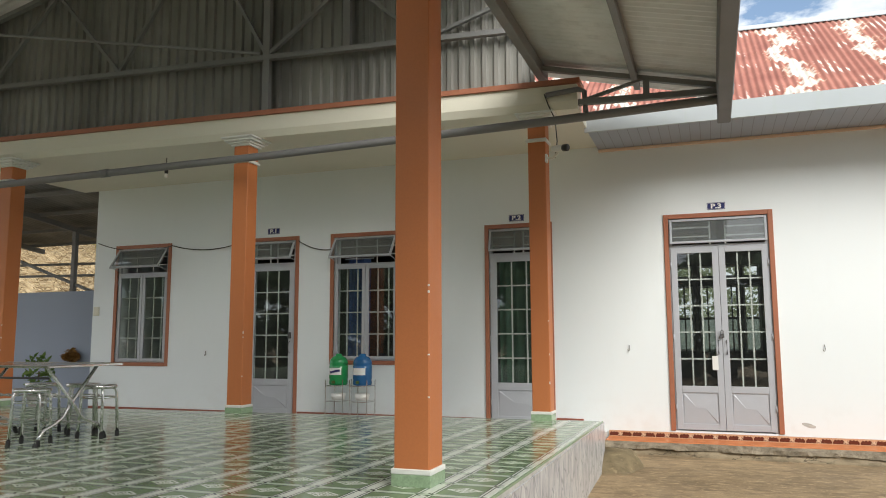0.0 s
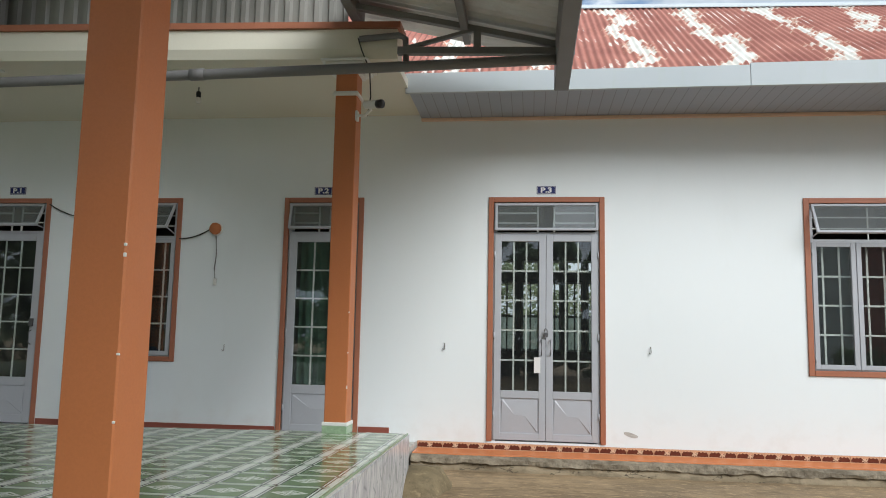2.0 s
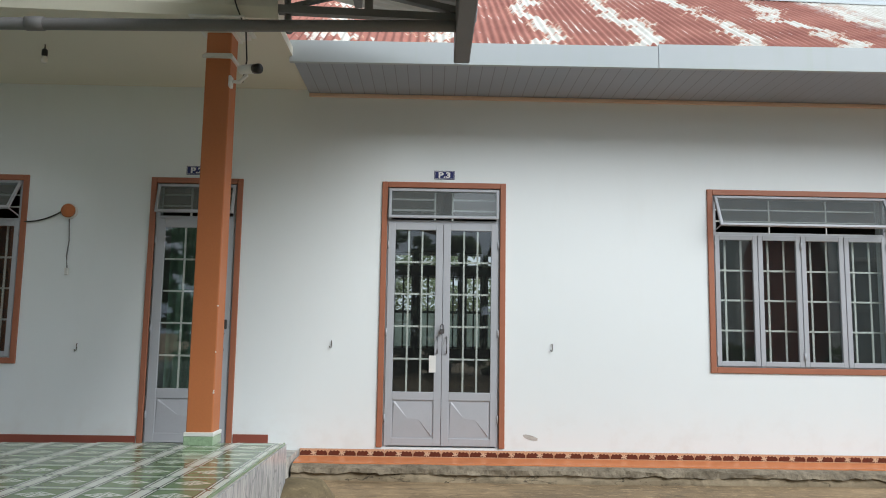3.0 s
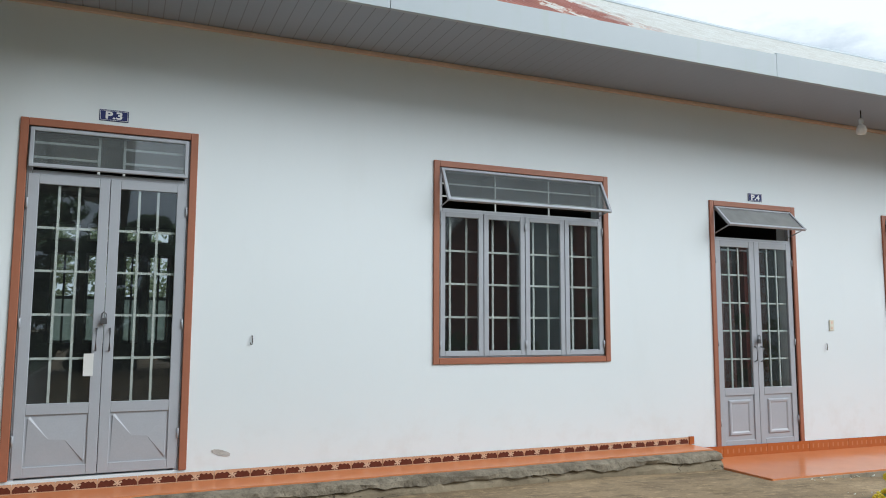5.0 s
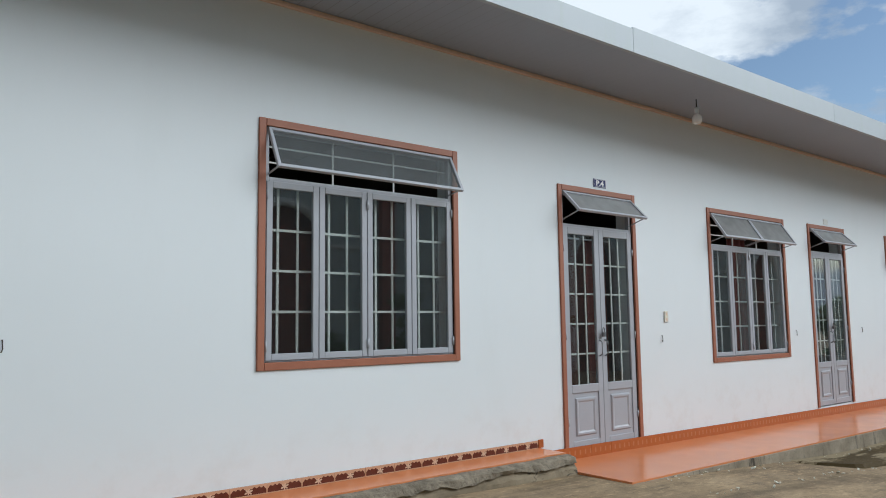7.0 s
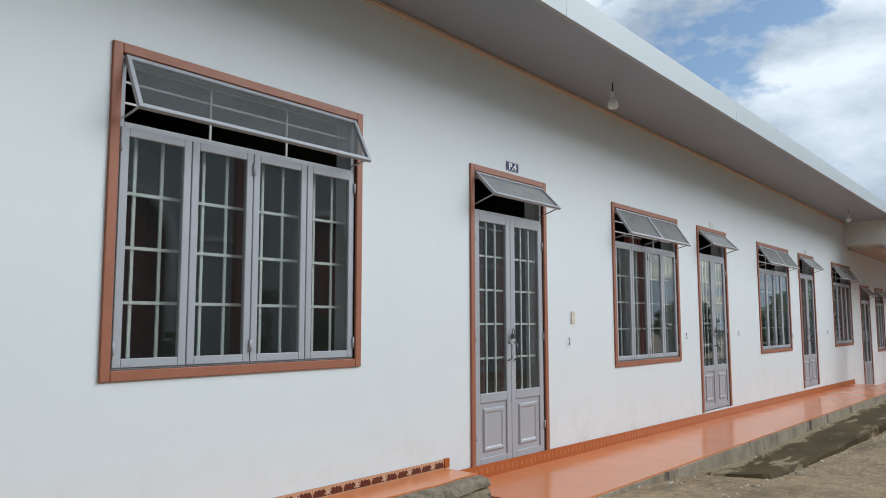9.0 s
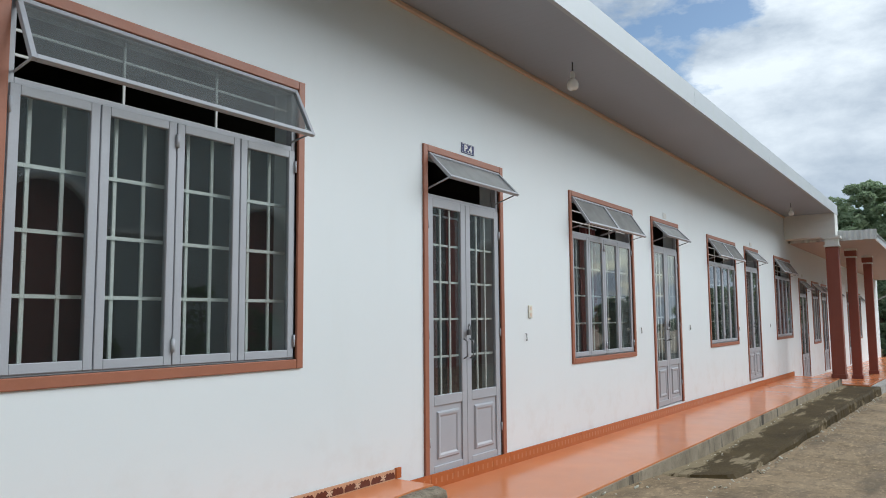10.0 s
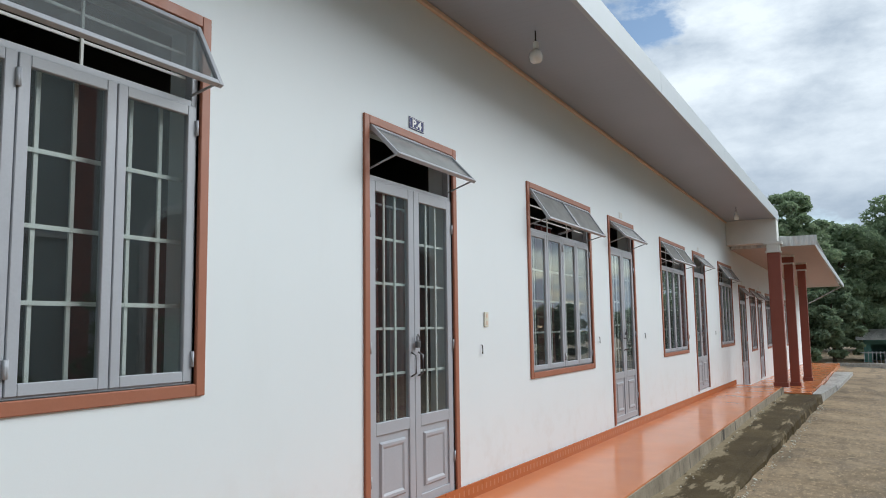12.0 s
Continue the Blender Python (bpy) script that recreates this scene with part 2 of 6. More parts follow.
def porch_tile():
    n = Nodes("green_patterned_tile")
    px, py, _ = n.xyz(n.pos)
    u = n.math("MULTIPLY", n.math("SUBTRACT", n.math("FRACT", n.math("DIVIDE", n.math("SUBTRACT", px, TILE_X - 40 * TS), TS)), 0.5), TS)
    v = n.math("MULTIPLY", n.math("SUBTRACT", n.math("FRACT", n.math("DIVIDE", n.math("SUBTRACT", py, TILE_Y - 40 * TS), TS)), 0.5), TS)
    au, av = n.math("ABSOLUTE", u), n.math("ABSOLUTE", v)
    white = n.mix(n.noise(30, 5), (0.66, 0.71, 0.63), (0.80, 0.83, 0.76))
    green = n.mix(n.noise(26, 6, 0.6), (0.14, 0.215, 0.105), (0.25, 0.335, 0.19))
    dark = (0.03, 0.045, 0.028)
    box_in = n.math("MULTIPLY", n.math("LESS_THAN", au, 0.112), n.math("LESS_THAN", av, 0.136))
    box_rim = n.math("SUBTRACT", n.math("MULTIPLY", n.math("LESS_THAN", au, 0.119), n.math("LESS_THAN", av, 0.144)), box_in)
    # dark lines along the pale bands between the rows, crossing at the corners
    band = n.math("MULTIPLY", n.math("GREATER_THAN", av, 0.130), n.math("GREATER_THAN", au, 0.112))
    line = n.math("MULTIPLY", n.math("LESS_THAN", n.math("ABSOLUTE", n.math("SUBTRACT", au, 0.134)), 0.004), n.math("LESS_THAN", av, 0.148))
    knot = n.math("MULTIPLY", band, n.math("LESS_THAN", n.math("ABSOLUTE", n.math("SUBTRACT", n.math("ADD", au, av), 0.285)), 0.009))
    pale = n.math("MULTIPLY", n.math("GREATER_THAN", av, 0.144), 0.75)
    # the ornament in the middle: broken rings of a diamond
    dia = n.math("ADD", n.math("MULTIPLY", au, 0.85), n.math("MULTIPLY", av, 1.35))
    ring = n.math("LESS_THAN", n.math("ABSOLUTE", n.math("SUBTRACT", dia, 0.078)), 0.010)
    ring2 = n.math("LESS_THAN", n.math("ABSOLUTE", n.math("SUBTRACT", dia, 0.042)), 0.009)
    orn = n.math("MULTIPLY", n.math("MAXIMUM", ring, ring2), n.math("GREATER_THAN", n.noise(70, 2, 0.5), 0.36))
    cross = n.math("MULTIPLY", n.math("LESS_THAN", n.math("MINIMUM", au, av), 0.005), n.math("LESS_THAN", dia, 0.08))
    c = n.mix(pale, white, (0.46, 0.56, 0.43))
    c = n.mix(box_in, c, green)
    c = n.mix(n.math("MAXIMUM", box_rim, n.math("MAXIMUM", line, knot)), c, dark)
    c = n.mix(n.math("MULTIPLY", n.math("MAXIMUM", orn, cross), 0.9), c, (0.80, 0.84, 0.76))
    c = n.mix(n.ramp(n.noise(1.7, 6, 0.6), 0.5, 0.8, 0, 0.35), c, (0.24, 0.22, 0.16))
    return n.done(c, n.ramp(n.noise(3, 5), 0.35, 0.7, 0.11, 0.22), 0.0, 0.45)


def marble_tile():
    n = Nodes("grey_veined_wall_tile")
    v = n.t.nodes.new("ShaderNodeTexVoronoi")
    v.feature = "DISTANCE_TO_EDGE"
    v.inputs["Scale"].default_value = 6.0
    mp = n.t.nodes.new("ShaderNodeMapping")
    mp.inputs["Scale"].default_value = (1, 2.0, 0.7)
    n.t.links.new(n.pos, mp.inputs["Vector"])
    n.t.links.new(mp.outputs[0], v.inputs["Vector"])
    vein = n.ramp(v.outputs["Distance"], 0.0, 0.05, 1, 0)
    c = n.mix(n.noise(5, 7, 0.65, (1, 1.4, 0.6)), (0.20, 0.215, 0.24), (0.86, 0.86, 0.87))
    c = n.mix(n.ramp(n.noise(11, 6, 0.7, (1, 2.2, 0.4)), 0.5, 0.68, 0, 0.7), c, (0.26, 0.28, 0.31))
    c = n.mix(n.math("MULTIPLY", vein, 0.65), c, (0.20, 0.21, 0.24))
    return n.done(c, 0.18)


def skirt_motif():
    """Beige tile with dark brown scalloped humps and a light sprig between them."""
    n = Nodes("brown_scalloped_skirting_tile")
    u, _, w = n.xyz(n.local)
    au = n.math("ABSOLUTE", u)
    side = n.math("ABSOLUTE", n.math("SUBTRACT", au, 0.066))
    hump = n.math("SUBTRACT", 0.017, n.math("MULTIPLY", n.math("POWER", n.math("MULTIPLY", side, 13.2), 5), 0.05))
    notch = n.math("MULTIPLY", n.math("SINE", n.math("MULTIPLY", au, 190)), 0.004)
    brown = n.math("MULTIPLY", n.math("LESS_THAN", w, n.math("ADD", hump, notch)), n.math("GREATER_THAN", w, -0.027))
    brown = n.math("MULTIPLY", brown, n.math("LESS_THAN", au, 0.128))
    petal = n.math("ABSOLUTE", n.math("SINE", n.math("ADD", n.math("MULTIPLY", n.math("ARCTAN2", n.math("ADD", w, 0.006), u), 3.0), 0.5)))
    far = n.math("SQRT", n.math("ADD", n.math("MULTIPLY", n.math("MULTIPLY", u, 0.62), n.math("MULTIPLY", u, 0.62)), n.math("POWER", n.math("ADD", w, 0.006), 2)))
    sprig = n.math("LESS_THAN", far, n.math("ADD", 0.004, n.math("MULTIPLY", petal, 0.017)))
    c = n.mix(n.noise(30, 4), (0.52, 0.30, 0.18), (0.62, 0.38, 0.24))
    c = n.mix(brown, c, n.mix(n.noise(40, 3), (0.09, 0.022, 0.014), (0.14, 0.04, 0.025)))
    c = n.mix(n.math("MULTIPLY", sprig, 0.9), c, (0.66, 0.48, 0.34))
    return n.done(c, 0.22)


def orange_motif():
    n = Nodes("orange_skirting_tile")
    u, _, w = n.xyz(n.local)
    cell = n.math("ABSOLUTE", n.math("SUBTRACT", n.math("FRACT", n.math("MULTIPLY", n.math("ADD", u, 0.5), 13.4)), 0.5))
    mark = n.math("MULTIPLY", n.math("LESS_THAN", cell, 0.13), n.math("LESS_THAN", n.math("ABSOLUTE", w), 0.022))
    c = n.mix(n.noise(12, 4), (0.40, 0.10, 0.022), (0.48, 0.135, 0.035))
    c = n.mix(n.math("MULTIPLY", mark, 0.4), c, (0.60, 0.30, 0.15))
    return n.done(c, 0.25)


def orange_floor():
    n = Nodes("orange_glazed_floor_tile")
    c = n.mix(n.noise(0.9, 5), (0.62, 0.215, 0.085), (0.70, 0.26, 0.11))
    c = n.mix(n.ramp(n.noise(1.6, 8, 0.7), 0.5, 0.85, 0, 0.25), c, (0.50, 0.21, 0.10))
    return n.done(c, n.ramp(n.noise(2.5, 6), 0.35, 0.7, 0.16, 0.26), 0.0, 0.28)


def soffit_boards():
    n = Nodes("grey_pvc_soffit")
    c = n.mix(n.noise(0.8, 4), (0.30, 0.335, 0.40), (0.37, 0.405, 0.47))
    f = n.math("FRACT", n.math("MULTIPLY", n.xyz(n.pos)[0], 9.0))
    g = n.math("MULTIPLY", n.math("GREATER_THAN", f, 0.93), n.ramp(n.xyz(n.pos)[0], 2.5, 4.5, 1.0, 0.15))
    c = n.mix(n.math("MULTIPLY", g, 0.6), c, (0.14, 0.14, 0.15))
    return n.done(c, 0.45)


def fascia_metal():
    n = Nodes("weathered_white_fascia")
    c = n.mix(n.noise(1.2, 5), (0.38, 0.43, 0.46), (0.47, 0.51, 0.535))
    run = n.ramp(n.noise(5, 7, 0.65, (1.4, 1, 0.15)), 0.55, 0.75, 0, 0.55)
    c = n.mix(run, c, (0.40, 0.46, 0.42))
    return n.done(c, 0.5)


def glass_pane(name, tint, dust=0.0, film=(0.46, 0.49, 0.50)):
    n = Nodes(name)
    n.t.nodes.remove(n.b)
    tr = n.t.nodes.new("ShaderNodeBsdfTransparent")
    tr.inputs["Color"].default_value = (*tint, 1)
    gl = n.t.nodes.new("ShaderNodeBsdfGlossy")
    gl.inputs["Roughness"].default_value = 0.01
    gl.inputs["Color"].default_value = (0.95, 0.97, 1.0, 1)
    lw = n.t.nodes.new("ShaderNodeLayerWeight")
    lw.inputs["Blend"].default_value = 0.5
    gloss = n.math("ADD", 0.075, n.math("MULTIPLY", n.math("POWER", lw.outputs["Facing"], 5.0), 0.9))
    mx = n.t.nodes.new("ShaderNodeMixShader")
    n.t.links.new(gloss, mx.inputs[0])
    n.t.links.new(tr.outputs[0], mx.inputs[1])
    n.t.links.new(gl.outputs[0], mx.inputs[2])
    n.t.links.new(mx.outputs[0], n.out.inputs[0])
    if dust:
        df = n.t.nodes.new("ShaderNodeBsdfDiffuse")
        df.inputs["Color"].default_value = (*film, 1)
        m2 = n.t.nodes.new("ShaderNodeMixShader")
        n.put(m2.inputs[0], n.ramp(n.noise(6, 5), 0.3, 0.7, dust * 0.85, dust * 1.15))
        n.t.links.new(mx.outputs[0], m2.inputs[1])
        n.t.links.new(df.outputs[0], m2.inputs[2])
        n.t.links.new(m2.outputs[0], n.out.inputs[0])
    return n.m


def frosted_pane():
    n = Nodes("frosted_rear_glass")
    n.t.nodes.remove(n.b)
    tr = n.t.nodes.new("ShaderNodeBsdfTransparent")
    tr.inputs["Color"].default_value = (0.75, 0.80, 0.77, 1)
    tl = n.t.nodes.new("ShaderNodeBsdfTranslucent")
    n.put(tl.inputs["Color"], n.mix(n.noise(5, 4), (0.50, 0.56, 0.52), (0.66, 0.72, 0.68)))
    mx = n.t.nodes.new("ShaderNodeMixShader")
    mx.inputs[0].default_value = 0.82
    n.t.links.new(tr.outputs[0], mx.inputs[1])
    n.t.links.new(tl.outputs[0], mx.inputs[2])
    n.t.links.new(mx.outputs[0], n.out.inputs[0])
    return n.m


def leaf_mat(name, a, b):
    n = Nodes(name)
    isl = n.t.nodes.new("ShaderNodeNewGeometry").outputs["Random Per Island"]
    c = n.mix(isl, a, b)
    n.done(c, 0.55)
    tl = n.t.nodes.new("ShaderNodeBsdfTranslucent")
    n.t.links.new(c, tl.inputs["Color"])
    mx = n.t.nodes.new("ShaderNodeMixShader")
    mx.inputs[0].default_value = 0.5
    n.t.links.new(n.b.outputs[0], mx.inputs[1])
    n.t.links.new(tl.outputs[0], mx.inputs[2])
    n.t.links.new(mx.outputs[0], n.out.inputs[0])
    return n.m


def curtain_mat(name, c):
    n = Nodes(name)
    return n.done(n.mix(n.noise(40, 3, 0.5, (1, 1, 0.05)), shade(c, 0.7), shade(c, 1.2)), 0.9)


M_WALL = wall_paint()
M_TRIM = plain("terracotta_paint", (0.36, 0.135, 0.075), 0.5, vary=0.10)
M_COL = plain("orange_column_paint", (0.50, 0.165, 0.055), 0.55, vary=0.08, scale=2.5)
M_COLRED = plain("dark_red_column_paint", (0.26, 0.07, 0.045), 0.5, vary=0.1)
M_WHITE = plain("white_trim_paint", (0.74, 0.75, 0.72), 0.55, vary=0.06)
M_CREAM = plain("cream_ceiling_paint", (0.70, 0.68, 0.58), 0.7, vary=0.05, scale=1.2)
M_STEEL = plain("grey_painted_steel", (0.42, 0.438, 0.475), 0.42, vary=0.07, scale=4)
M_TRUSS = plain("grey_truss_steel", (0.20, 0.20, 0.20), 0.55, vary=0.2, scale=3)
M_PIPE = plain("grey_pvc_pipe", (0.17, 0.168, 0.172), 0.55, vary=0.12, scale=2)
M_CHROME = plain("stainless_steel", (0.72, 0.72, 0.72), 0.18, 1.0, vary=0.08)
M_DARKMETAL = plain("dark_iron", (0.10, 0.10, 0.10), 0.45, 0.8)
M_RUBBER = plain("black_rubber", (0.02, 0.02, 0.02), 0.7)
M_GROUND = concrete("worn_concrete_yard", (0.17, 0.118, 0.062), (0.46, 0.33, 0.19))
M_GUTTER = damp_channel()
M_EDGE = stained_edge()
M_WINGSOFFIT = plain("pinkish_soffit_paint", (0.46, 0.39, 0.36), 0.7, vary=0.06, scale=1.2)
M_STEP = concrete("pale_cement", (0.40, 0.39, 0.36), (0.52, 0.51, 0.48))
M_PLINTH = cracked_plinth()
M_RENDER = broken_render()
M_ROOF = rusted_roof()
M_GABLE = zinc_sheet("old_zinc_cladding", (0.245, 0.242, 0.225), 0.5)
M_CANOPY = zinc_sheet("pale_zinc_sheet", (0.66, 0.67, 0.66), 0.5)
M_TILE = porch_tile()
M_MARBLE = marble_tile()
M_SKIRT = skirt_motif()
M_OSKIRT = orange_motif()
M_OFLOOR = orange_floor()
M_SOFFIT = soffit_boards()
M_FASCIA = fascia_metal()
M_CORNICE = plain("tan_cornice_paint", (0.74, 0.55, 0.43), 0.6)
M_GLASS = glass_pane("clear_glass", (0.84, 0.87, 0.86), 0.014)
M_HAZE = glass_pane("dusty_grey_glass", (0.66, 0.70, 0.70), 0.13)
M_FROST = glass_pane("grimy_ribbed_glass", (0.55, 0.56, 0.56), 0.55, (0.36, 0.365, 0.36))
M_REAR = frosted_pane()
M_NAVY = plain("navy_enamel", (0.012, 0.02, 0.13), 0.55, vary=0.05)
M_LETTER = plain("white_enamel", (0.80, 0.80, 0.80), 0.4, vary=0.03)
# low base colours put the indoor shade into the room plaster and floor
M_ROOM = plain("plaster_darkened_for_shade", (0.13, 0.115, 0.105), 0.8)
M_ROOMFLOOR = plain("floor_darkened_for_shade", (0.06, 0.042, 0.03), 0.5)
M_GREENTILE = plain("green_column_tile", (0.30, 0.42, 0.27), 0.2, vary=0.35, scale=22)
M_BLUEPANEL = plain("blue_grey_sheet", (0.30, 0.35, 0.44), 0.6, vary=0.08, scale=1)
M_PLASTIC_G = plain("green_water_plastic", (0.02, 0.27, 0.085), 0.10, vary=0.15)
M_PLASTIC_B = plain("blue_water_plastic", (0.02, 0.12, 0.30), 0.10, vary=0.15)
M_PLASTIC_W = plain("white_plastic", (0.75, 0.75, 0.73), 0.35, vary=0.04)
M_BULB = plain("frosted_bulb", (0.82, 0.80, 0.76), 0.25, vary=0.03)
M_HANDLE = plain("worn_steel", (0.14, 0.14, 0.145), 0.4, 0.6)
M_MOUND = concrete("brown_cement", (0.15, 0.115, 0.062), (0.27, 0.21, 0.12))
M_BLACK = plain("black_plastic", (0.015, 0.015, 0.017), 0.35)
M_LEAF = leaf_mat("tree_leaves", (0.17, 0.24, 0.14), (0.33, 0.41, 0.25))
M_LEAF2 = leaf_mat("dark_tree_leaves", (0.14, 0.20, 0.125), (0.27, 0.34, 0.21))
M_LEAF3 = leaf_mat("shrub_leaves", (0.07, 0.14, 0.03), (0.17, 0.26, 0.07))
M_HEDGE = leaf_mat("pale_hedge_leaves", (0.22, 0.27, 0.16), (0.34, 0.38, 0.26))
M_BARK = plain("bark", (0.12, 0.09, 0.06), 0.9, vary=0.3, scale=8, bump=0.4)
M_FLOWER = plain("yellow_petals", (0.90, 0.66, 0.03), 0.5)
M_STRAW = plain("dry_straw", (0.44, 0.34, 0.20), 0.9, vary=0.6, scale=5, fine=22, bump=0.6)
M_BLADE = leaf_mat("dry_grass_blades", (0.16, 0.105, 0.05), (0.66, 0.54, 0.36))
M_HILL = leaf_mat("hill_scrub", (0.16, 0.20, 0.04), (0.34, 0.36, 0.10))
M_BROWN = plain("brown_dry_leaf", (0.26, 0.13, 0.03), 0.8, vary=0.3)
M_CUR_G = curtain_mat("green_curtain", (0.07, 0.15, 0.10))
M_CUR_B = curtain_mat("blue_curtain", (0.05, 0.10, 0.26))
M_CUR_R = curtain_mat("dark_red_curtain", (0.14, 0.035, 0.03))


# ---- mesh helpers ----
def link(name, bm, material, parent=None, smooth=False):
    bmesh.ops.recalc_face_normals(bm, faces=bm.faces)
    me = bpy.data.meshes.new(name)
    if smooth:
        for f in bm.faces:
            f.smooth = True
    bm.to_mesh(me)
    bm.free()
    me.materials.append(material)
    ob = new(name, me)
    if parent:
        ob.parent = parent
        # places are written in the world; keep them under the parent
        ob.matrix_parent_inverse = parent.matrix_world.inverted()
    return ob


def part(name, bm, material, parent, label="", smooth=False):
    ob = link(name, bm, material, parent, smooth)
    return tagged(ob, label) if label else ob


def setting(name, bm, material, label, category, smooth=False):
    return tagged(link(name, bm, material, None, smooth), label, category, kind="structure")


def thing(name, x, y, z, label, category, group="", kind="", turn=0.0):
    ob = new(name)
    ob.matrix_world = pose(x, y, z, 0, 0, turn)
    bpy.context.view_layer.update()
    return tagged(ob, label, category, group, kind)


def box(bm, x0, x1, y0, y1, z0, z1, bevel=0.0):
    vs = [bm.verts.new((x, y, z)) for x in (x0, x1) for y in (y0, y1) for z in (z0, z1)]
    fs = [bm.faces.new([vs[i] for i in q]) for q in ((0, 1, 3, 2), (4, 6, 7, 5), (0, 4, 5, 1), (2, 3, 7, 6), (0, 2, 6, 4), (1, 5, 7, 3))]
    if bevel:
        es = list({e for f in fs for e in f.edges})
        bmesh.ops.bevel(bm, geom=es, offset=bevel, segments=1, affect="EDGES")
    return bm


def boxes(*rows, bevel=0.0):
    bm = bmesh.new()
    for r in rows:
        box(bm, *r, bevel=bevel)
    return bm


def tube(bm, pts, radius, sides=8, closed=False):
    """A round bar along points."""
    pts = [Vector(p) for p in pts]
    rings = []
    for i, p in enumerate(pts):
        d = (pts[min(i + 1, len(pts) - 1)] - pts[max(i - 1, 0)]).normalized()
        q = d.to_track_quat("Z", "Y")
        r = radius[i] if isinstance(radius, (list, tuple)) else radius
        rings.append([bm.verts.new(p + q @ Vector((r * math.cos(2 * math.pi * k / sides), r * math.sin(2 * math.pi * k / sides), 0))) for k in range(sides)])
    for a, b in zip(rings, rings[1:]):
        for k in range(sides):
            bm.faces.new((a[k], a[(k + 1) % sides], b[(k + 1) % sides], b[k]))
    bm.faces.new(rings[0][::-1])
    bm.faces.new(rings[-1])
    return bm


def lathe(bm, profile, centre, sides=20):
    """A turned body: rows of (radius, height) round a standing axis."""
    cx, cy, cz = centre
    rings = [[bm.verts.new((cx + r * math.cos(2 * math.pi * k / sides), cy + r * math.sin(2 * math.pi * k / sides), cz + h)) for k in range(sides)] for r, h in profile]
    for a, b in zip(rings, rings[1:]):
        for k in range(sides):
            bm.faces.new((a[k], a[(k + 1) % sides], b[(k + 1) % sides], b[k]))
    bm.faces.new(rings[0][::-1])
    bm.faces.new(rings[-1])
    return bm


def bar(bm, a, b, w, h):
    """A square bar from a to b."""
    a, b = Vector(a), Vector(b)
    q = (b - a).to_track_quat("Z", "Y")
    vs = [bm.verts.new(p + q @ Vector((sx * w / 2, sy * h / 2, 0))) for p in (a, b) for sx, sy in ((-1, -1), (1, -1), (1, 1), (-1, 1))]
    for f in ((0, 3, 2, 1), (4, 5, 6, 7), (0, 1, 5, 4), (1, 2, 6, 5), (2, 3, 7, 6), (3, 0, 4, 7)):
        bm.faces.new([vs[i] for i in f])
    return bm


def corrugated(bm, origin, across, along, pitch, depth, rows=1):
    """A wavy sheet: waves follow each other along `across`, ridges run along `along`."""
    o, u, v = Vector(origin), Vector(across), Vector(along)
    n = u.cross(v).normalized()
    count = int(u.length / pitch * 6)
    grid = []
    for j in range(rows + 1):
        grid.append([bm.verts.new(o + u * (i / count) + v * (j / rows) + n * depth * math.sin(2 * math.pi * i / 6)) for i in range(count + 1)])
    for a, b in zip(grid, grid[1:]):
        for i in range(count):
            bm.faces.new((a[i], a[i + 1], b[i + 1], b[i]))
    return bm


def holed_wall(x0, x1, z0, z1, y0, y1, holes):
    bm = bmesh.new()
    xs = sorted({x0, x1, *[h[0] for h in holes], *[h[1] for h in holes]})
    for a, b in zip(xs, xs[1:]):
        cuts = sorted((h[2], h[3]) for h in holes if h[0] <= a + 1e-6 and h[1] >= b - 1e-6)
        z = z0
        for lo, hi in cuts:
            if lo > z + 1e-4:
                box(bm, a, b, y0, y1, z, lo)
            z = hi
        if z1 > z + 1e-4:
            box(bm, a, b, y0, y1, z, z1)
    bmesh.ops.remove_doubles(bm, verts=bm.verts, dist=1e-4)
    bm.verts.index_update()
    # drop the doubled faces between neighbouring blocks
    seen, gone = {}, []
    for f in bm.faces:
        key = tuple(sorted(v.index for v in f.verts))
        if key in seen:
            gone += [f, seen[key]]
        seen[key] = f
    bmesh.ops.delete(bm, geom=list(set(gone)), context="FACES_ONLY")
    return bm


# ---- the plan ----
WY = 9.5                      # face of the long front wall
WT = 0.20
PORCH_Z, PORCH_X = 0.733, -1.17
SILL_A, TOP_A = 0.50, 3.04    # doors and windows of the first block
TOP_B = 2.885
# name, x0, x1, z0, z1, kind
DOORS = [("P.1", -6.47, -5.59, 0.50, TOP_A, "single", "closed"),
         ("P.2", -2.83, -1.94, 0.50, TOP_A, "single", "tilt"),
         ("P.3", -0.585, 0.625, SILL_A, TOP_A, "double", "shut"),
         ("P.4", 5.712, 6.925, 0.325, TOP_B, "panel", "open"),
         ("", 10.90, 12.08, 0.325, TOP_B, "panel", "open"),
         ("", 16.20, 17.40, 0.30, TOP_B, "panel", "open"),
         ("", 22.05, 23.25, -0.07, 2.50, "panel", "open"),
         ("", 25.85, 26.90, -0.10, 2.48, "panel", "open"),
         ("", 32.0, 33.2, -0.25, 2.40, "panel", "open")]
WINDOWS = [(-8.89, -7.82, 1.175, TOP_A, 2, 1, 34),
           (-5.085, -4.01, 1.225, TOP_A, 2, 1, 34),
           (2.603, 4.44, 1.236, 3.022, 4, 1, 27),
           (8.333, 10.207, 1.05, TOP_B, 4, 2, 33),
           (13.61, 15.50, 1.03, TOP_B, 4, 2, 33),
           (19.0, 20.93, 1.01, TOP_B, 4, 2, 33),
           (24.1, 25.35, 0.75, 2.50, 3, 1, 42),
           (28.0, 29.6, 0.70, 2.48, 3, 1, 42),
           (35.0, 36.6, 0.60, 2.42, 3, 1, 42)]


